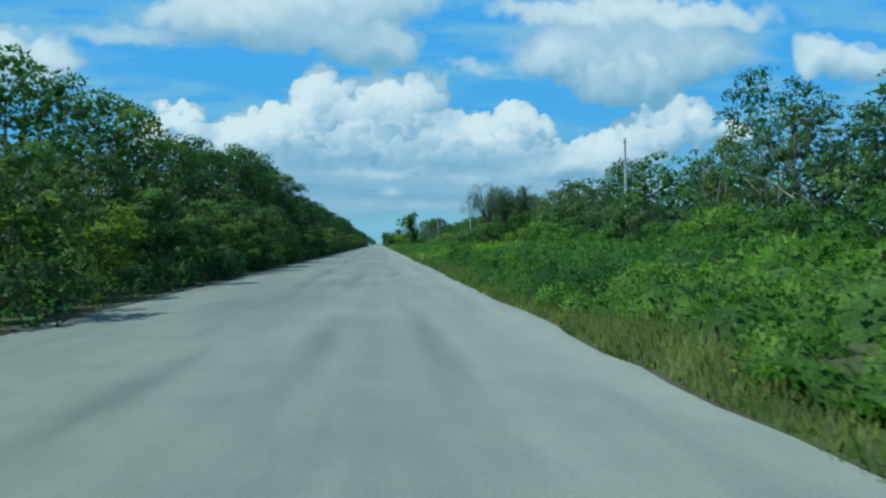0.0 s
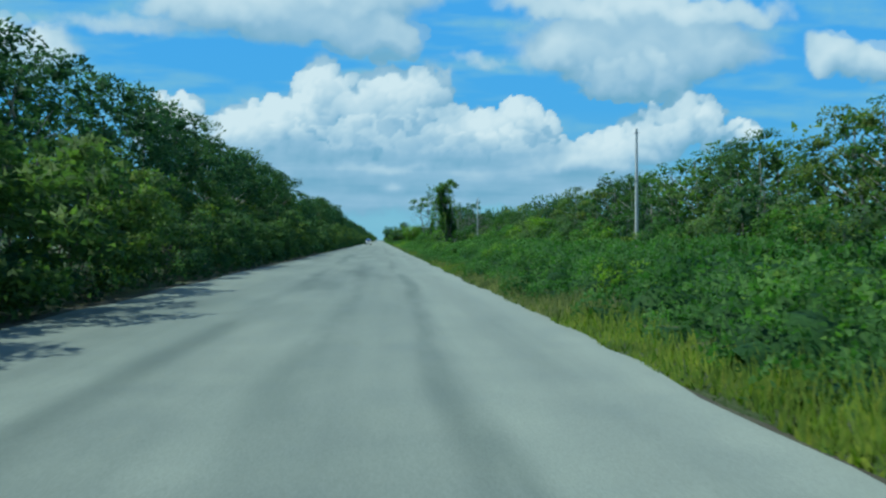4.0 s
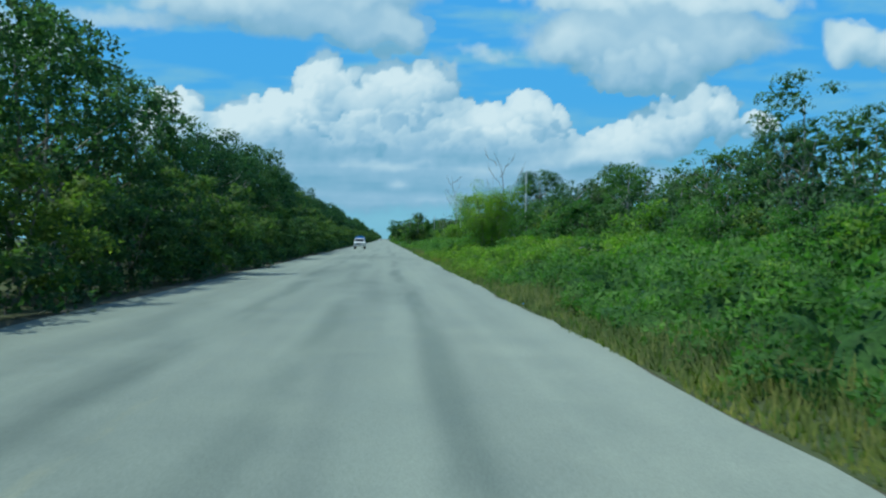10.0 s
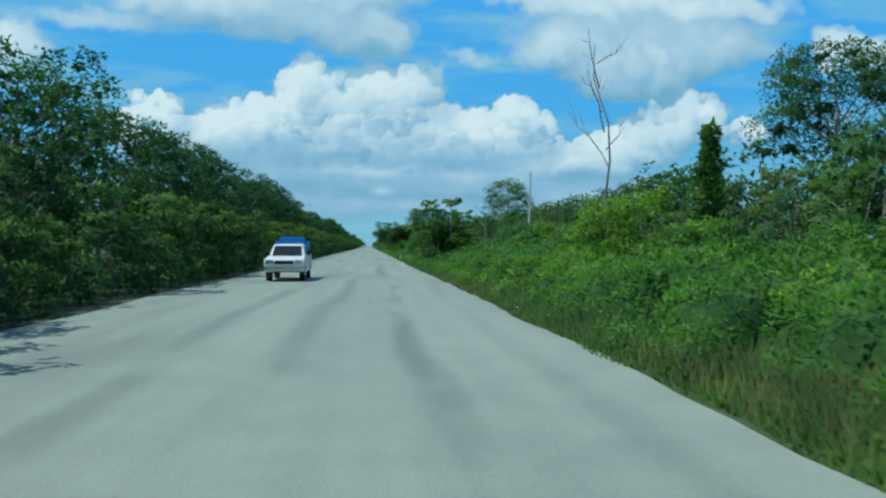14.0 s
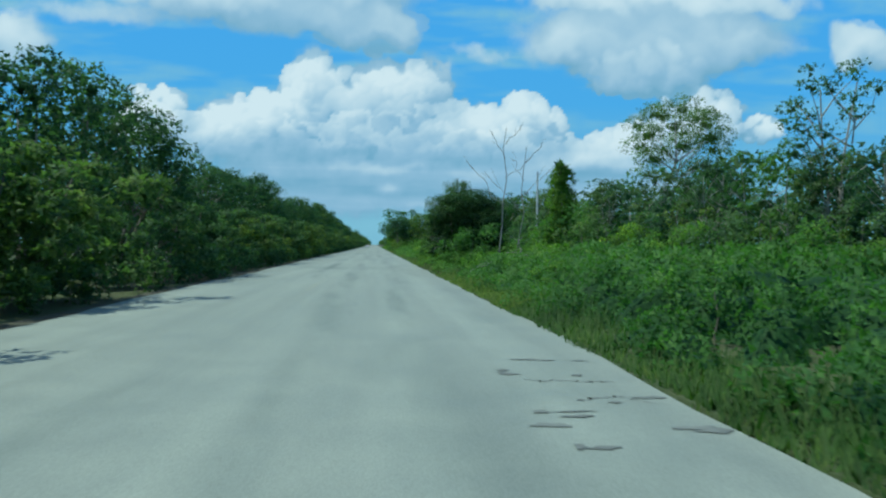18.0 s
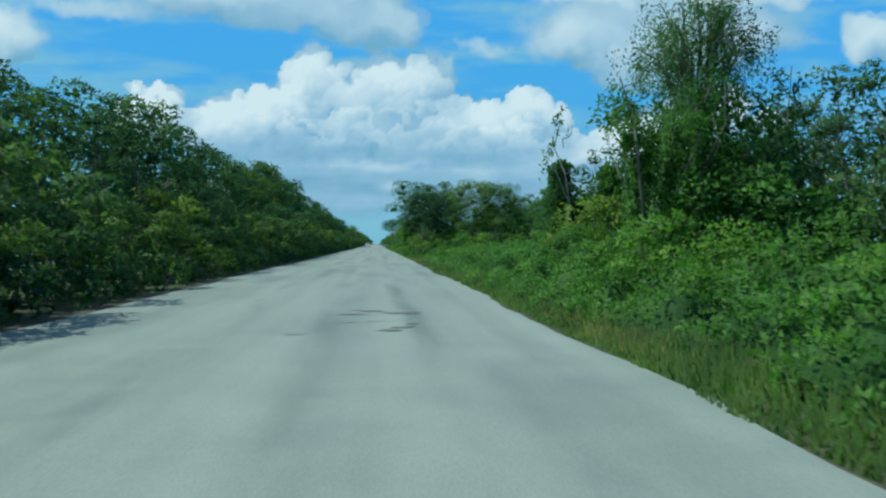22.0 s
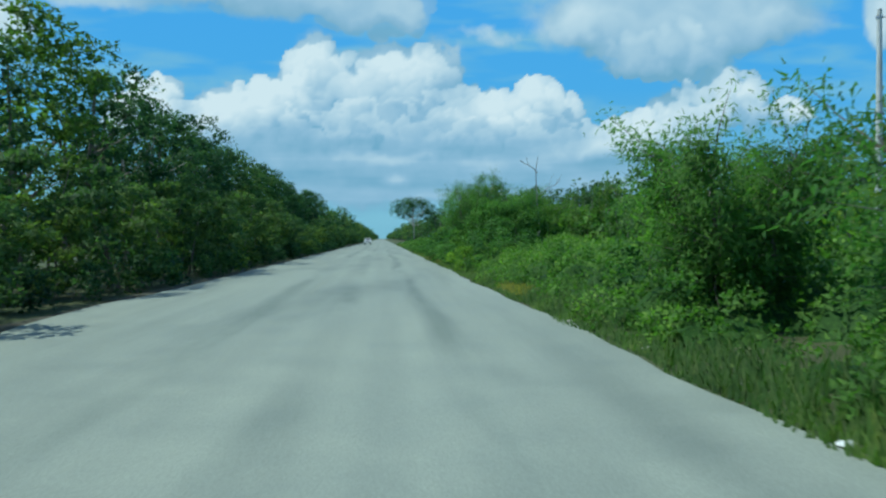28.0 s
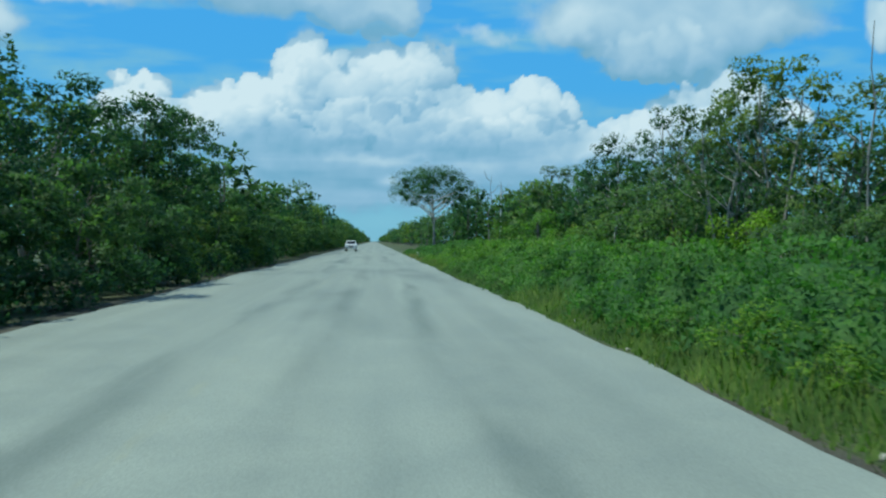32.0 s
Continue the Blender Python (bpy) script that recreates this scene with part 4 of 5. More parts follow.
def add_draped(x, y, h, r, seed, label="dead trunk wrapped in bright green creeper", **more):
    t, c = draped(h, r, seed, **more)
    ob = thing("creeper_tree", label, "tree")
    part("trunk", t, ob)
    part("creeper", c, ob)
    ob.matrix_basis = spot(x, y)


def hanging(h, spread, seed, strands=60, body=9, leaf=None, arch=0.0, low=0.2, high=0.68):
    """A broken crown hung with long strands of creeper."""
    rng = np.random.default_rng(seed)
    wood, green = [], []
    for k in range(7):
        ang = k * 0.9 + rng.uniform(-0.2, 0.2)
        tip = np.array([math.cos(ang) * spread * rng.uniform(0.2, 0.5) + arch, math.sin(ang) * spread * 0.3, h * rng.uniform(0.72, 1.0)])
        p = wander((rng.normal() * 0.3, rng.normal() * 0.3, -0.2), tip, 6, 0.38, rng)
        wood.append(tube(p, 0.07, 0.02, 6))
        for _ in range(strands // 7):
            a = p[0] + (p[-1] - p[0]) * rng.uniform(0.55, 1.0) + rng.normal(size=3) * [0.5, 0.5, 0.1]
            drop = rng.uniform(0.6, 2.4)
            n = int(34 * drop) + 8
            t = rng.uniform(0, 1, (n, 1))
            pos = a + np.array([rng.normal() * 0.3, rng.normal() * 0.3, -drop]) * t + rng.normal(size=(n, 3)) * 0.09
            green.append(darts(pos, rng.normal(size=(n, 3)) * 0.6 - [0, 0, 0.8], rng.uniform(0.10, 0.2, n), rng.uniform(0.07, 0.12, n), rng=rng, flatness=2.0, around=pos * [1, 1, 0] + [0, 0, 1.2]))
    for i in range(body):
        c = np.array([rng.normal() * spread * 0.22 + arch * 0.4, rng.normal() * spread * 0.2, h * rng.uniform(low, high)])
        r = spread * rng.uniform(0.13, 0.2)
        green.append(clump(c, (r, r, r), 190, 0.16, 0.115, rng=rng))
    return mesh("trunk", *join(wood), BARK), mesh("crown", *join(green), leaf or LEAF_VINE)


def weeping(h, spread, seed, limbs=16, leaf=None, thick=10):
    """A fan of bare limbs that bend over at their tips, veiled with thin strands of creeper."""
    rng = np.random.default_rng(seed)
    low = h * 0.36
    wood, green = [tube(wander((0, 0, -0.2), (0.1, 0, low), 4, 0.08, rng), 0.13, 0.09, 7)], []
    for k in range(limbs):
        ang = rng.uniform(0, 2 * np.pi)
        reach, bend = spread * 0.5 * rng.uniform(0.25, 1.0), rng.uniform(0.5, 0.74)
        apex = h * rng.uniform(0.9, 1.0) - (h - low) * 0.3 * (2 * reach / spread) ** 2
        s = np.linspace(0, 1, 9)
        p = np.stack([reach * s * math.cos(ang), reach * s * math.sin(ang) * 0.7, low + (apex - low) * np.sin(s * np.pi * bend)], 1) + rng.normal(size=(9, 3)) * 0.07
        wood.append(tube(p, 0.075, 0.015, 5))
        for a in p[3:]:
            for _ in range(3):
                q = a + rng.normal(size=3) * [0.4, 0.4, 0.12]
                drop = rng.uniform(0.3, 1.2) * (1 + 1.1 * reach / spread)
                if _ == 0:
                    wood.append(tube([q, q + np.array([rng.normal() * 0.15, rng.normal() * 0.15, -drop])], 0.009, 0.005, 3))
                n = int(thick * drop) + 8
                pos = q + np.array([0, 0, -drop]) * rng.uniform(0, 1, (n, 1)) + rng.normal(size=(n, 3)) * [0.13, 0.13, 0.06]
                green.append(darts(pos, rng.normal(size=(n, 3)) * 0.7 - [0, 0, 0.5], rng.uniform(0.07, 0.15, n), rng.uniform(0.05, 0.09, n), rng=rng, flatness=2.0, around=pos * [1, 1, 0] + [0, 0, 1.5]))
    return mesh("trunk", *join(wood), BARK), mesh("crown", *join(green), leaf or LEAF_PALE)


def palmate(seed):
    """One big lobed leaf: nine fingers drooping from a stalk."""
    rng = np.random.default_rng(seed)
    n = 9
    ang = np.linspace(0, 2 * np.pi, n, endpoint=False) + rng.uniform(-0.1, 0.1, n)
    d = np.stack([np.cos(ang), np.sin(ang), np.full(n, -0.45)], 1)
    return mesh("leaf", *blades(np.zeros((n, 3)), d, rng.uniform(0.36, 0.5, n), 0.16, 0.1, rng), LEAF_BUSH)


PALMATE = [palmate(300 + i) for i in range(3)]


def add_trumpet_tree(x, y, h, lean, seed):
    """Thin pale trunk, few candelabra branches, each with a whorl of big lobed leaves."""
    rng = np.random.default_rng(seed)
    ob = thing("trumpet_tree", "slender pale trunk with whorls of big lobed leaves", "tree", "trumpet trees")
    path = wander((0, 0, -0.2), (lean, 0, h), 6, 0.06, rng)
    part("trunk", mesh("trunk", *tube(path, 0.07, 0.03, 7), BARK_PALE), ob)
    tips = [path[-1]]
    for k in range(4):
        a = path[0] + (path[-1] - path[0]) * rng.uniform(0.45, 0.85)
        ang = k * 1.6 + rng.uniform(-0.4, 0.4)
        tip = a + np.array([math.cos(ang) * 0.9, math.sin(ang) * 0.9, rng.uniform(0.3, 0.8)])
        part("branch", mesh("branch", *tube(wander(a, tip, 4, 0.05, rng), 0.03, 0.015, 5), BARK_PALE), ob)
        tips.append(tip)
    for tip in tips:
        for k in range(7):
            ang = k * 0.9 + rng.uniform(-0.3, 0.3)
            at = tip + np.array([math.cos(ang) * 0.5, math.sin(ang) * 0.5, rng.uniform(-0.15, 0.3)])
            leaf = part("leaf", PALMATE[k % 3], ob)
            leaf.matrix_basis = Matrix.LocRotScale(at, Euler((rng.normal() * 0.3, rng.normal() * 0.3, ang)), [rng.uniform(0.8, 1.2)] * 3)
    ob.matrix_basis = spot(x, y)


def add_feathery(x, y, h, spread, seed, **more):
    plant("feathery_tree", feathery(h, spread, seed, **more), spot(x, y), "light green feathery tree leaning over the verge", "tree")


def add_hanging(x, y, h, spread, seed, label="tree hung with long strands of green creeper", **more):
    plant("creeper_tree", hanging(h, spread, seed, **more), spot(x, y), label, "tree")


UMBRELLA = dict(clumps=24, n=430, L=0.17, W=0.13, trunk_r=0.2, pale=True, limbs=16, flat=0.68, tight=1.1, puff=0.86)
for x, y, h, sp, seed in ((11.2, 78.3, 8.2, 5.0, 401), (13.3, 80.5, 8.2, 3.2, 399), (15.8, 83.0, 8.2, 2.4, 398)):
    plant("weeping_tree", weeping(h, sp, seed, limbs=12, thick=14), spot(x, y), "grey fan-shaped tree veiled with thin hanging creeper", "tree")
add_hanging(8.2, 172.6, 8.7, 2.7, 402, "leaning tree smothered in dark creeper", strands=60, body=12, arch=-1.5, low=0.62, high=0.98)
add_tree(8.1, 212.5, "tall forked tree with tufts of leaves on bare grey limbs", 8.7, 3.2, 5.6, 18, 130, 0.14, 0.10, 0.10, name="forked_tree", pale=False, lean=-0.9, forks=2, limbs=10, leaf=LEAF_VINE, seed=403, tight=1.3, puff=0.75)
add_feathery(7.6, 266, 6.4, 5.6, 404, sprays=190)
add_dead(13.5, 290, 10.5, -2.2, 405)
add_dead(12.0, 332.5, 11.4, -1.2, 406, branches=6)
add_tree(25.5, 337, "broad umbrella-crowned tree above the forest", 12.6, 7.5, 5.6, name="umbrella_tree", leaf=LEAF_FOREST, seed=407, **UMBRELLA)
add_draped(16.6, 333, 7.6, 0.75, 408, "broken trunk with creeper and bare forks")
for i, (x, y, h, lean) in enumerate(((5.0, 357.4, 5.0, -0.2), (6.3, 357.0, 5.2, 0.2), (5.6, 358.2, 4.4, 0.1), (4.4, 359.4, 3.5, -0.2), (7.2, 358.5, 4.2, 0.3))):
    add_trumpet_tree(x, y, h, lean, 410 + i)
for x, y, h, sp in ((6.9, 360.6, 3.8, 2.6),):
    add_tree(x, y, "light green bushy tree under the lobed crowns", h, sp, 0.3, 20, 260, 0.11, 0.075, 0.05, name="bushy_tree", leaf=LEAF_FEATHER, seed=490 + int(h * 10), limbs=6, flat=0.8)
add_feathery(5.6, 359.4, 4.8, 3.0, 492, sprays=120)
add_draped(9.1, 378, 5.3, 1.3, 416, "pointed column of bright green creeper", ragged=0.14, n=4200, leaf=LEAF_WEED, point=1.0)
add_tree(28.2, 452, "large umbrella-crowned tree with pale limbs", 14.8, 8.8, 6.6, name="umbrella_tree", leaf=LEAF_FOREST, seed=417, **UMBRELLA)
add_dead(7.5, 426, 8.5, 0.2, 418, branches=4, r=0.048)
add_dead(8.6, 427.5, 7.6, 0.6, 419, branches=4, r=0.04)
# their leaf colour carries the shade of the side turned to the camera
for i, (x, y, h, sp) in enumerate(((5.2, 432.7, 4.9, 3.6), (7.0, 434.0, 5.2, 4.0), (8.2, 438.0, 4.8, 3.4))):
    add_tree(x, y, "dense dark tree smothered in creeper beside the road", h, sp, -0.5, 30, 760, 0.09, 0.07, 0.09, name="creeper_tree", leaf=LEAF_SHADED, seed=420 + i, limbs=8)
add_hanging(12.4, 494, 8.6, 7.5, 425, strands=120, body=34, low=0.12, high=0.85)
plant("weeping_tree", weeping(12.0, 6.0, 424, limbs=26, leaf=LEAF_VINE, thick=22), spot(12.6, 495.5), "tall bare-limbed tree trailing long green creeper", "tree")
add_hanging(9.8, 491, 8.0, 5.0, 426, strands=80, body=16, low=0.1, high=0.75)
add_dead(8.6, 499, 7.0, -0.7, 427, "leaning bare dead trunk", branches=2, r=0.07)
add_draped(12.0, 516, 7.0, 1.35, 428, ragged=0.15, n=4200)
add_draped(16.4, 511, 6.4, 1.7, 431, ragged=0.2, n=4600)
add_draped(18.6, 506, 7.2, 1.9, 432, ragged=0.2, n=4600)
add_draped(13.6, 519, 4.6, 1.5, 433, ragged=0.2, n=3600)
add_draped(14.0, 512, 6.4, 1.3, 429)
for i, (x, y, h, sp) in enumerate(((5.0, 547, 7.0, 4.4), (7.0, 552, 7.4, 4.4), (10.2, 548, 8.2, 5.0), (12.6, 545, 7.6, 4.6))):
    add_tree(x, y, "broad dark tree with open crown close to the road", h, sp, 2.0, 28, 460, 0.105, 0.08, 0.10, name="broadleaf_tree", leaf=LEAF_FOREST, flat=0.6, seed=430 + i, limbs=10)
add_tree(6.8, 574, "tall open-crowned tree over the verge", 10.2, 7.2, 3.0, 40, 430, 0.125, 0.095, 0.13, name="broadleaf_tree", leaf=LEAF_VINE, seed=436, limbs=16, pale=True, puff=0.72, flat=0.62, forks=2)
add_feathery(4.7, 573.5, 6.6, 3.6, 437, sprays=190)
add_tree(9.5, 571, "open-crowned tree behind the verge", 7.6, 4.8, 1.4, 22, 420, 0.105, 0.08, 0.11, name="broadleaf_tree", leaf=LEAF_FOREST, seed=438, limbs=9)
for i, (x, y, h, sp) in enumerate(((5.8, 600, 3.6, 4.0), (6.2, 607, 3.8, 4.0), (6.4, 648, 6.9, 4.6), (9.8, 650, 5.8, 4.4), (12.4, 652, 5.4, 4.4), (8.0, 671, 6.6, 4.6), (9.6, 673, 7.4, 5.0))):
    add_feathery(x, y, h, sp, 440 + i, sprays=190)
for i, (x, y, h, sp) in enumerate(((8.2, 644, 4.0, 4.0), (10.8, 669, 5.6, 4.4))):
    add_tree(x, y, "rounded light green bushy tree growing out of the verge", h, sp, -0.4, 40, 520, 0.10, 0.075, 0.07, name="bushy_tree", leaf=LEAF_FEATHER, seed=470 + i, limbs=8, flat=0.8, forks=2)
add_dead(10.9, 648, 7.6, 0.3, 446, "bare dead tree with a forked crown", branches=3)
add_tree(7.6, 781, "broad umbrella-crowned tree beside the road", 10.8, 9.8, 5.6, name="umbrella_tree", leaf=LEAF_FOREST, seed=447, **UMBRELLA)
add_dead(13.4, 769, 9.6, 0.3, 448)

# slender trees, columns of creeper and broken crowns between the poles
for x, y, h in ((13.6, 222, 8.2), (15.4, 224.5, 7.8), (17.2, 221.5, 8.6), (27.0, 51, 13.4), (31.0, 55, 13.0), (20.0, 247, 9.4), (20.0, 413, 9.6), (16.4, 521, 8.6), (17.6, 711, 9.6), (19.0, 716, 10.0), (16.4, 720, 9.2), (15.4, 727, 8.4), (13.5, 708, 7.0)):
    kind = SPARSE[int(PLACE.integers(len(SPARSE)))]
    s = h / TOPS[id(kind)]
    plant("slender_tree", kind, spot(x, y, PLACE.uniform(-0.6, 0.6), s * 0.9, s), "slender pale-trunked tree with a thin crown", "tree", "slender trees")
add_draped(8.7, 172.8, 7.2, 0.6, 460, "leaning trunk smothered in dark creeper", lean=-1.9)
add_draped(12.2, 431, 7.0, 0.95, 461)
add_hanging(16.0, 476, 8.4, 5.0, 462, strands=70, body=12)
add_hanging(17.5, 514, 8.6, 5.0, 463, strands=60, body=22)
add_hanging(12.6, 640, 4.8, 4.2, 464, strands=80, body=14)
add_draped(15.0, 634, 6.2, 0.7, 465)
add_dead(14.0, 84, 7.6, -0.5, 466, r=0.06)
for i, (x, y, h) in enumerate(((10.2, 190, 4.6), (11.6, 193, 5.2), (13.0, 197, 4.8), (9.4, 197, 3.8), (14.4, 201, 5.6))):
    add_dead(x, y, h, (-0.6, 0.5, -0.2, 0.7, 0.3)[i], 480 + i, "dry grey leafless thicket tree among the weeds", branches=9, r=0.05, start=0.15)
add_dead(12.5, 383, 7.4, 1.4, 467)
add_dead(17.0, 704, 9.4, 0.1, 468, branches=2, r=0.06)

# ---- poles and posts ----
def utility_pole(x, y, h, lean):
    ob = thing("utility_pole", "tapered grey concrete utility pole without wires", "utility pole", "poles along the road")
    part("shaft", mesh("shaft", *tube([(0, 0, -0.3), (0, 0, h * 0.5), (0, 0, h)], 0.135, 0.075, 12), CONCRETE), ob)
    for z in (h * 0.62, h - 0.25):
        ring = part("band", mesh("band", *tube([(0, 0, z - 0.035), (0, 0, z + 0.035)], 0.135 if z < h - 1 else 0.1, 0.134 if z < h - 1 else 0.1, 12), STEEL), ob, "galvanised steel band")
        part("bolt", mesh("bolt", *tube([(0.1, 0, z), (0.26, 0, z)], 0.012, 0.012, 6), STEEL), ring)
    ob.matrix_basis = Matrix.LocRotScale((x, y, 0.2), Euler((0, lean, 0)), None)


for y, x, h, lean in ((51, 16.85, 8.5, -0.02), (131, 15.7, 8.4, -0.01), (215.8, 16.6, 8.8, 0.0), (293.5, 15.2, 8.7, 0.01), (372, 15.8, 8.8, 0.02), (455, 15.8, 8.6, 0.0), (538, 17.4, 9.1, 0.015), (617, 15.8, 8.7, 0.0), (694, 15.8, 8.7, -0.01), (775, 15.7, 8.7, 0.01), (855, 15.7, 8.7, 0)):
    utility_pole(x, y, h, lean)


def road_post(x, y, lean, sunk=0.0):
    ob = thing("delineator_post", "white roadside marker post in the grass", "marker post", "marker posts along the road")
    part("shaft", mesh("shaft", *tube([(0, 0, -0.1), (0, 0, 0.66), (0, 0, 0.70)], 0.064, 0.058, 12), POST_WHITE), ob)
    part("reflector", mesh("reflector", *tube([(0, 0, 0.54), (0, 0, 0.60)], 0.0635, 0.063, 12), REFLECTOR), ob, "grey reflector band")
    ob.matrix_basis = Matrix.LocRotScale((x, y, 0.02 - sunk), Euler((0.02, lean, 0)), None)


for x, y, lean, sunk in ((3.72, 66.7, 0.02, 0.05), (4.3, 139, -0.03, 0.2), (3.7, 194.6, 0.05, 0.12), (3.55, 384.5, 0.02, 0.0), (3.85, 548, -0.04, 0.12), (3.9, 752, 0.0, 0.1)):
    road_post(x, y, lean, sunk)

# ---- stones, litter, tar ----
def lump(r, seed, squash=0.65):
    rng = np.random.default_rng(seed)
    bm = bmesh.new()
    bmesh.ops.create_icosphere(bm, subdivisions=2, radius=r)
    push = rng.normal(size=3) * 3
    for v in bm.verts:
        v.co *= 1 + 0.3 * noise.noise(v.co * (2.2 / r) + Vector(push))
        v.co.z *= squash
    me = bpy.data.meshes.new("stone")
    bm.to_mesh(me)
    bm.free()
    return me


STONES = [lump(0.1, i) for i in range(5)]
for me in STONES:
    me.materials.append(ROCK)


def stone(x, y, s):
    ob = tagged(new("stone", STONES[int(PLACE.integers(5))]), "pale limestone rock lying at the road edge", "stone", "stones along the road")
    ob.matrix_basis = Matrix.LocRotScale((x, y, 0.05 + 0.03 * s), Euler((PLACE.uniform(-0.3, 0.3), PLACE.uniform(-0.3, 0.3), PLACE.uniform(0, 6))), (s, s * PLACE.uniform(0.8, 1.4), s))


for i in range(90):
    stone(3.42 + PLACE.uniform(0, 0.45), 6 + PLACE.uniform(0, 690), PLACE.uniform(0.25, 0.7))
for cx, cy, n, big in ((4.5, 621.9, 12, 2.3), (3.8, 516, 4, 1.0), (4.0, 368.5, 14, 0.8), (4.6, 453.6, 16, 0.8), (3.65, 24, 8, 0.4), (3.7, 30, 7, 0.4)):
    for _ in range(n):
        stone(cx + PLACE.normal() * 0.28, cy + PLACE.normal() * 0.6, big * PLACE.uniform(0.5, 1.2))


def crumpled(seed, flat, mat):
    me = lump(0.11, 50 + seed, flat)
    me.materials.append(mat)
    return me


SCRAPS = [crumpled(0, 0.35, LITTER_WHITE), crumpled(1, 0.5, LITTER_WHITE), crumpled(2, 0.3, LITTER_BLUE), crumpled(3, 0.25, LITTER_DARK)]
for i in range(34):
    k = int(PLACE.choice([0, 0, 1, 1, 2, 3]))
    y = 8 + i * 20.3 + PLACE.uniform(-6, 6)
    ob = tagged(new("litter", SCRAPS[k]), ("crumpled white plastic litter", "crumpled white paper litter", "crumpled blue plastic bag", "torn piece of black tyre")[k] + " at the road edge", "litter", "litter along the road")
    ob.matrix_basis = Matrix.LocRotScale((3.45 + PLACE.uniform(0, 0.5), y, 0.08), Euler((0, 0, PLACE.uniform(0, 6))), [PLACE.uniform(0.35, 0.8)] * 3)


def tar_patch(x, y, w, l, seed):
    """A thin skin of tar with a broken rim, each a little above the last."""
    rng = np.random.default_rng(seed)
    n = 18
    ang = np.linspace(0, 2 * np.pi, n, endpoint=False)
    r = 1 + 0.35 * rng.normal(size=n)
    r = np.clip((r + np.roll(r, 1)) / 2, 0.4, 1.6)
    rim = np.stack([x + w * r * np.cos(ang), y + l * r * np.sin(ang), np.full(n, ROAD_TOP + 0.004 + 0.00015 * (seed - 500))], 1)
    tagged(new("tar_patch", mesh("tar_patch", rim, [list(range(n))], TAR)), "dark irregular tar patch on the asphalt", "tar patch", "tar patches")


def tar_seam(x0, y0, x1, y1, seed):
    """A wandering crack filled with tar."""
    rng = np.random.default_rng(seed)
    n = 26
    s = np.linspace(0, 1, n)
    x = x0 + (x1 - x0) * s + rng.normal(size=n) * 0.03
    y = y0 + (y1 - y0) * s + np.cumsum(rng.normal(size=n)) * 0.045
    w = rng.uniform(0.012, 0.05, n) * np.sin(np.pi * np.clip(s, 0.04, 0.96)) ** 0.4
    z = np.full(n, ROAD_TOP + 0.003)
    v = np.concatenate([np.stack([x, y - w, z], 1), np.stack([x, y + w, z], 1)])
    f = [(k, k + 1, n + k + 1, n + k) for k in range(n - 1)]
    tagged(new("tar_seam", mesh("tar_seam", v, f, TAR)), "dark wandering tar-filled crack in the asphalt", "tar seam", "tar patches")


for i in range(26):
    tar_patch(PLACE.uniform(-0.9, 2.6), 271 + PLACE.uniform(0, 8.0), PLACE.uniform(0.08, 0.36), PLACE.uniform(0.04, 0.14), 500 + i)
for i, (x0, y0, x1, y1) in enumerate(((-1.3, 272.2, 0.6, 271.9), (-0.9, 273.1, 1.3, 273.0), (0.5, 271.8, 1.5, 270.6), (1.2, 273.2, 1.9, 272.9), (0.2, 275.2, 1.4, 275.0), (0.4, 277.4, 1.5, 277.6), (-1.0, 276.0, 0.1, 276.2), (1.9, 390.6, 2.9, 390.2), (2.2, 389.3, 3.0, 389.4), (-1.2, 482.0, 0.4, 482.3))):
    tar_seam(x0, y0, x1, y1, 560 + i)
for i in range(16):
    tar_patch(PLACE.uniform(1.7, 3.1), 387.5 + PLACE.uniform(0, 5.0), PLACE.uniform(0.05, 0.22), PLACE.uniform(0.03, 0.1), 530 + i)
for i in range(10):
    tar_patch(PLACE.uniform(-1.5, 1.2), 478 + PLACE.uniform(0, 9), PLACE.uniform(0.1, 0.4), PLACE.uniform(0.05, 0.2), 550 + i)

# ---- parked-up pickup far down the road ----
PAINT = plain_material("white_car_paint", (0.74, 0.75, 0.75), (0.80, 0.80, 0.80), 0.3)
GLASS = plain_material("dark_glass", (0.02, 0.025, 0.03), (0.03, 0.035, 0.04), 0.08)
CHROME = plain_material("chrome", (0.55, 0.55, 0.56), (0.65, 0.65, 0.66), 0.2, 5.0, 1.0)


def slab(name, size, at, mat, bevel=0.04, top=None, shift=0.0):
    """A bevelled block; top: how far its upper face is drawn in, along the road."""
    bm = bmesh.new()
    bmesh.ops.create_cube(bm, size=1)
    for v in bm.verts:
        v.co = Vector((v.co.x * size[0], v.co.y * size[1], v.co.z * size[2]))
        if top and v.co.z > 0:
            v.co.y = v.co.y * top + shift
            v.co.x *= 0.9
    bmesh.ops.bevel(bm, geom=bm.edges[:], offset=bevel, segments=2, affect="EDGES")
    bmesh.ops.translate(bm, verts=bm.verts, vec=at)
    me = bpy.data.meshes.new(name)
    bm.to_mesh(me)
    bm.free()
    me.materials.append(mat)
    return me


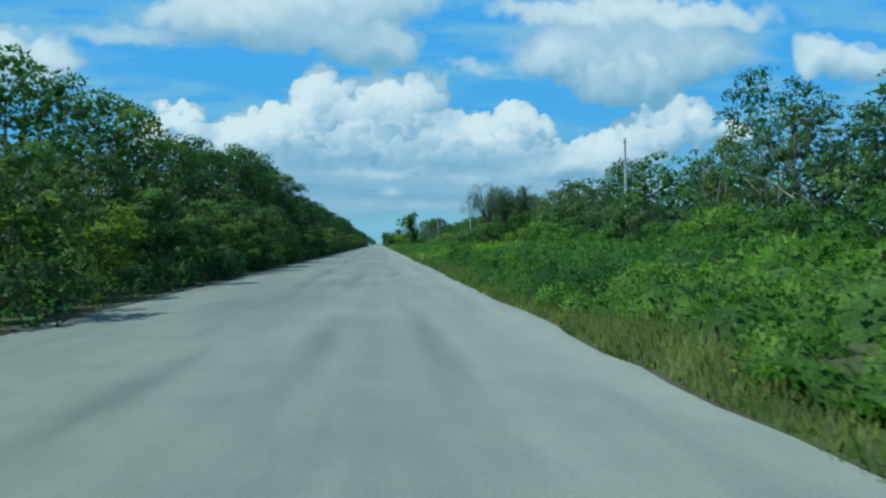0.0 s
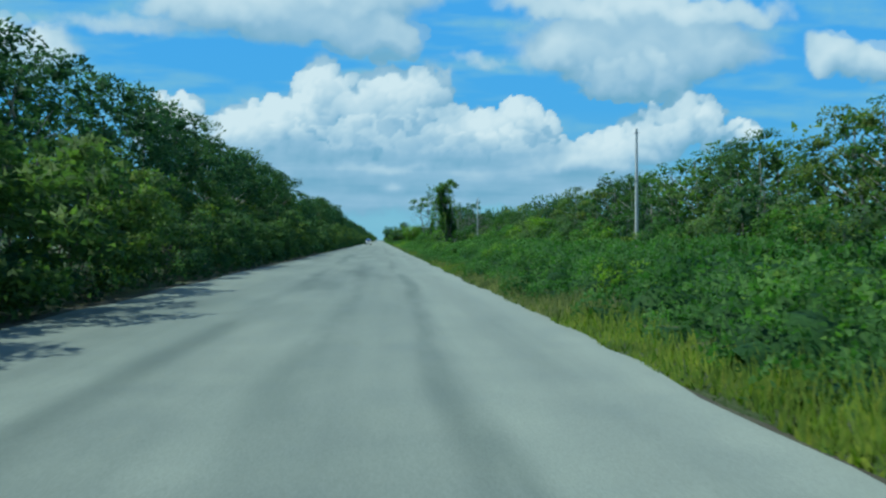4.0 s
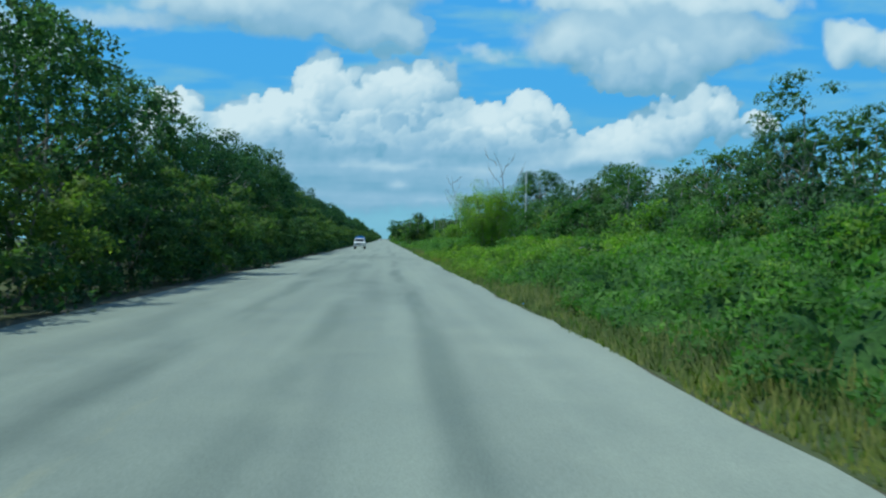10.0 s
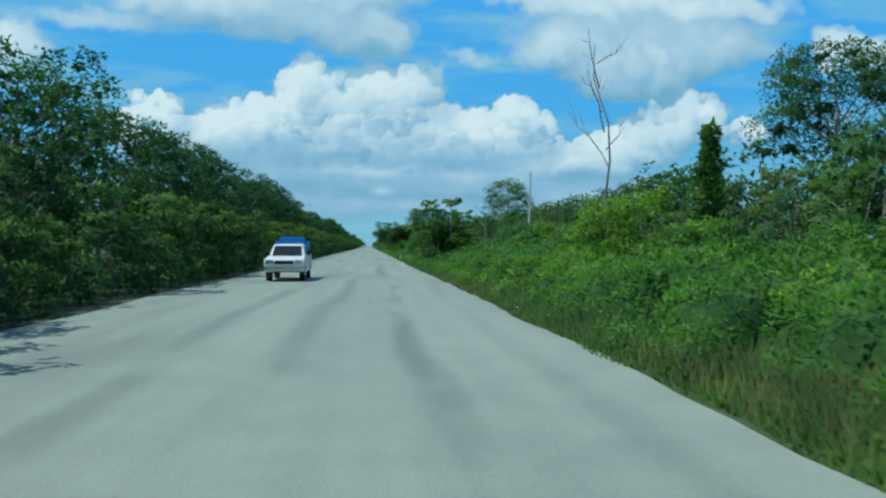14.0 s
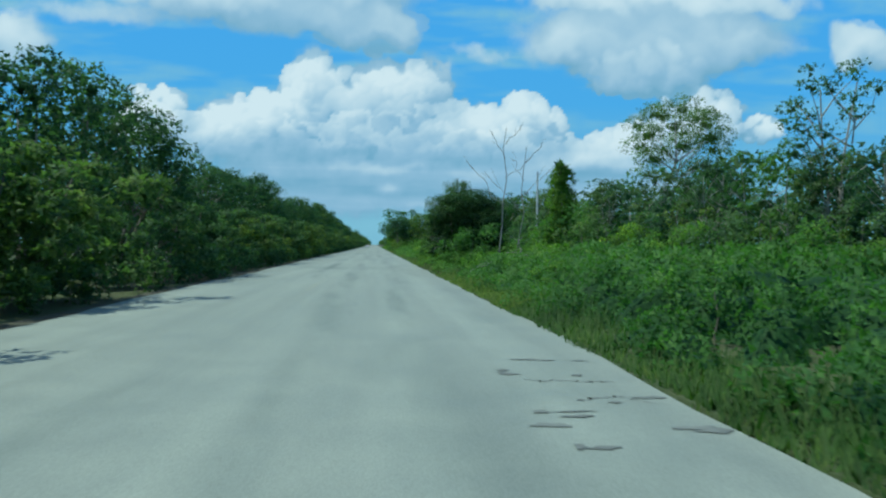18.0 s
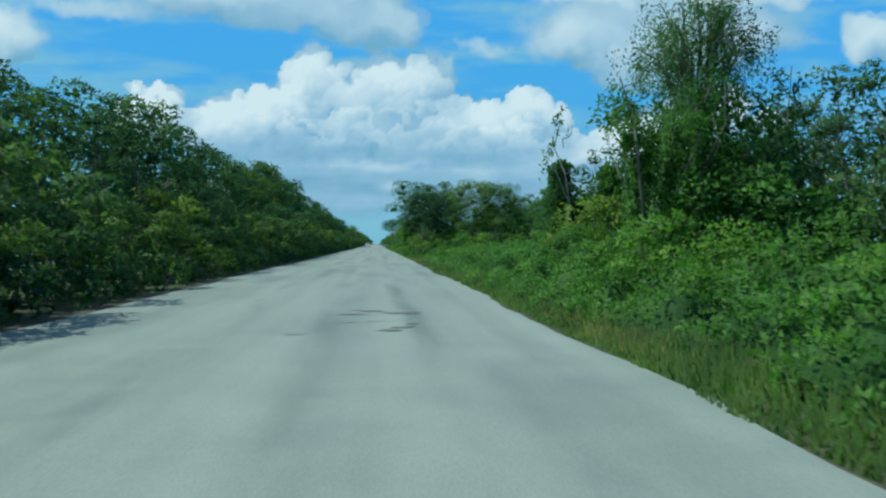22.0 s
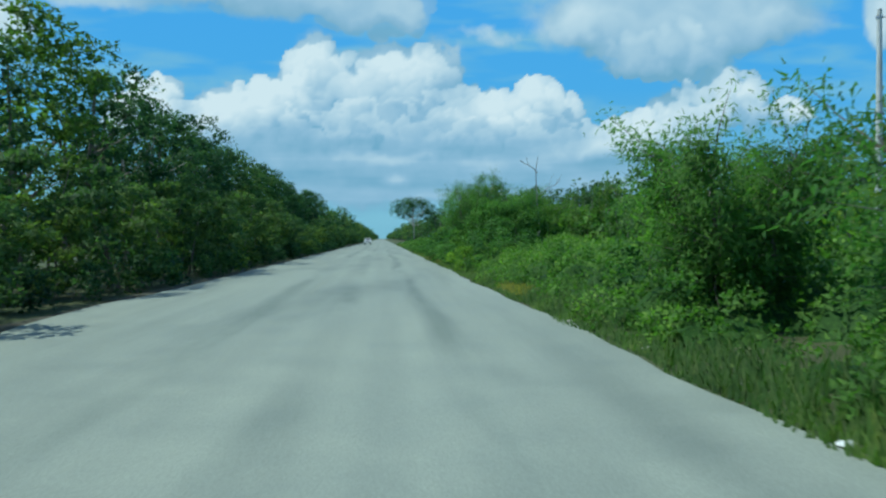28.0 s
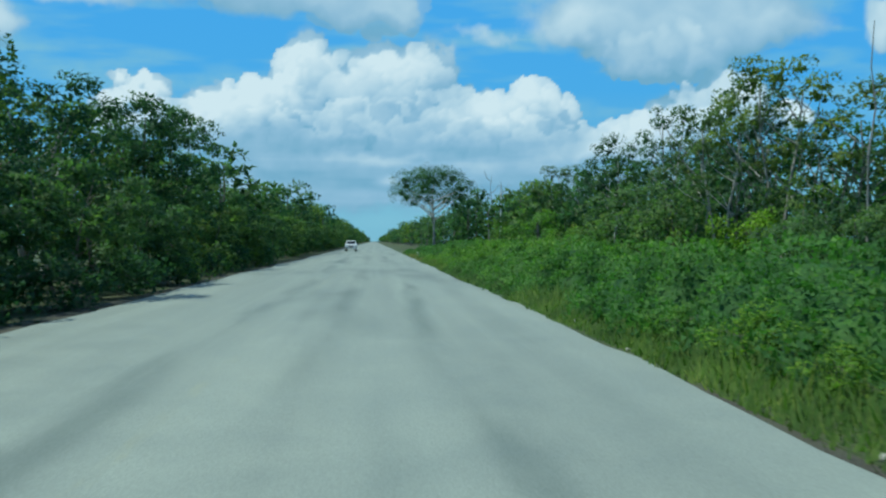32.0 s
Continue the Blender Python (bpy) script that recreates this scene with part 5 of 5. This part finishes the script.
def profile(name, points, width, mat, bevel=0.03, taper=0.0):
    """A side outline (along, up) drawn across the car; taper: how much narrower it is at the top."""
    top, low = max(z for _, z in points), min(z for _, z in points)
    bm = bmesh.new()
    rims = []
    for side in (-0.5, 0.5):
        rims.append([bm.verts.new((side * (width - taper * (z - low) / (top - low)), y, z)) for y, z in points])
    bm.faces.new(rims[0][::-1])
    bm.faces.new(rims[1])
    for k in range(len(points)):
        q = (k + 1) % len(points)
        bm.faces.new((rims[0][k], rims[0][q], rims[1][q], rims[1][k]))
    bmesh.ops.recalc_face_normals(bm, faces=bm.faces)
    flank = [e for e in bm.edges if abs(e.verts[0].co.x - e.verts[1].co.x) < 0.3]
    bmesh.ops.bevel(bm, geom=flank, offset=bevel, segments=2, affect="EDGES")
    bmesh.ops.triangulate(bm, faces=[f for f in bm.faces if len(f.verts) > 4])
    me = bpy.data.meshes.new(name)
    bm.to_mesh(me)
    bm.free()
    me.materials.append(mat)
    return me


def arch(y, r=0.43):
    return [(y + r * math.cos(a), 0.40 + r * math.sin(a)) for a in [math.pi * k / 8 for k in range(9)]]


def pickup(x, y, load=False):
    ob = thing("pickup_truck", "white pickup truck with a blue covered load in the oncoming lane" if load else "white pickup truck standing in the oncoming lane", "pickup truck")
    under = [(2.42, 0.46)] + arch(1.5) + arch(-1.5) + [(-2.42, 0.46)]
    body = part("body", profile("body", under + [(-2.5, 0.62), (-2.48, 0.86), (-2.36, 1.0), (-1.9, 1.07), (-1.15, 1.13), (0.78, 1.13), (0.8, 1.08), (2.45, 1.08)], 1.76, PAINT, 0.035), ob)
    cab = part("cab", profile("cab", [(-1.12, 1.1), (-0.55, 1.6), (-0.4, 1.67), (0.5, 1.69), (0.66, 1.62), (0.76, 1.1)], 1.64, PAINT, 0.04, 0.3), ob)
    part("windscreen", profile("windscreen", [(-1.10, 1.14), (-0.585, 1.60), (-0.575, 1.58), (-1.06, 1.14)], 1.36, GLASS, 0.004, 0.14), cab)
    part("side_window", profile("side_window", [(-0.82, 1.2), (-0.42, 1.58), (0.46, 1.6), (0.58, 1.2)], 1.625, GLASS, 0.01, 0.235), cab)
    part("underbody", slab("underbody", (1.2, 4.3, 0.16), (0, 0, 0.48), LITTER_DARK, 0.03), ob)
    for side in (-1, 1):
        part("headlight", slab("headlight", (0.36, 0.06, 0.17), (side * 0.64, -2.475, 0.88), CHROME, 0.02), body)
        part("mirror", slab("mirror", (0.2, 0.1, 0.16), (side * 0.96, -0.8, 1.25), LITTER_DARK, 0.03), cab)
        for along in (-1.5, 1.5):
            wheel = part("wheel", mesh("tyre", *tube([(side * 0.63, along, 0.35), (side * 0.66, along, 0.35), (side * 0.84, along, 0.35), (side * 0.87, along, 0.35)], 0.352, 0.345, 24), LITTER_DARK), ob)
            part("rim", mesh("rim", *tube([(side * 0.84, along, 0.35), (side * 0.878, along, 0.35)], 0.2, 0.19, 14), CHROME), wheel)
        part("bed_side", slab("bed_side", (0.07, 1.66, 0.16), (side * 0.83, 1.61, 1.15), PAINT, 0.02), ob)
    part("grille", slab("grille", (0.86, 0.05, 0.16), (0, -2.49, 0.86), LITTER_DARK, 0.015), body)
    part("bumper", slab("bumper", (1.74, 0.16, 0.18), (0, -2.5, 0.6), CHROME, 0.03), body)
    part("tailgate", slab("tailgate", (1.62, 0.07, 0.16), (0, 2.4, 1.15), PAINT, 0.02), ob)
    if load:
        cover = part("load_cover", slab("load_cover", (1.7, 1.75, 0.85), (0, 1.6, 1.62), LITTER_BLUE, 0.22, 0.82, 0.0), ob, "bulging blue tarpaulin over the load")
        for along in (1.1, 1.6, 2.1):
            part("strap", slab("strap", (1.76, 0.05, 0.03), (0, along, 1.5), LITTER_DARK, 0.008), cover)
    ob.matrix_basis = Matrix.Translation((x, y, ROAD_TOP))


pickup(-3.9, 800)
pickup(-3.8, 334.0, load=True)

# ---- fallen wood among the weeds ----
def fallen(x, y, z, length, turn, tilt, seed, r=0.03):
    rng = np.random.default_rng(seed)
    p = wander((0, 0, 0), (length, 0, 0), 6, 0.06, rng)
    bits = [tube(p, r, r * 0.3, 6)]
    for k in (2, 3):
        bits.append(tube(wander(p[k], p[k] + np.array([length * 0.25, rng.normal() * 0.3, length * 0.16]), 4, 0.03, rng), r * 0.5, r * 0.15, 5))
    ob = tagged(new("fallen_branch", mesh("fallen_branch", *join(bits), DEADWOOD)), "bare pale broken branch caught in the weeds", "branch", "fallen branches")
    ob.matrix_basis = Matrix.LocRotScale((x, y, z), Euler((0, -tilt, turn)), None)


for i, (x, y, z, length, turn, tilt) in enumerate(((4.05, 413.8, 0.45, 1.2, 0.2, 0.45), (6.3, 417.6, 1.3, 1.1, 0.3, -0.05), (7.2, 418.6, 1.3, 0.9, 1.2, 1.2), (6.6, 417.2, 1.15, 0.9, 0.2, 0.0), (5.4, 369.5, 0.3, 1.4, -0.5, 0.15), (7.6, 166, 1.0, 1.5, 0.8, 0.9), (5.6, 70, 0.4, 1.3, 0.6, 0.8), (8.2, 244, 1.2, 1.6, 0.1, 0.0), (4.9, 537, 0.3, 0.9, 1.0, 0.7))):
    fallen(x, y, z, length, turn, tilt, 700 + i)
for i, (x, y, z, length, turn, tilt) in enumerate(((4.5, 430.5, 1.75, 1.1, 3.5, 0.1), (4.6, 430.3, 1.6, 1.2, 3.6, -0.25), (4.3, 430.7, 2.05, 0.9, 3.4, 0.2))):
    fallen(x, y, z, length, turn, tilt, 730 + i, r=0.014)
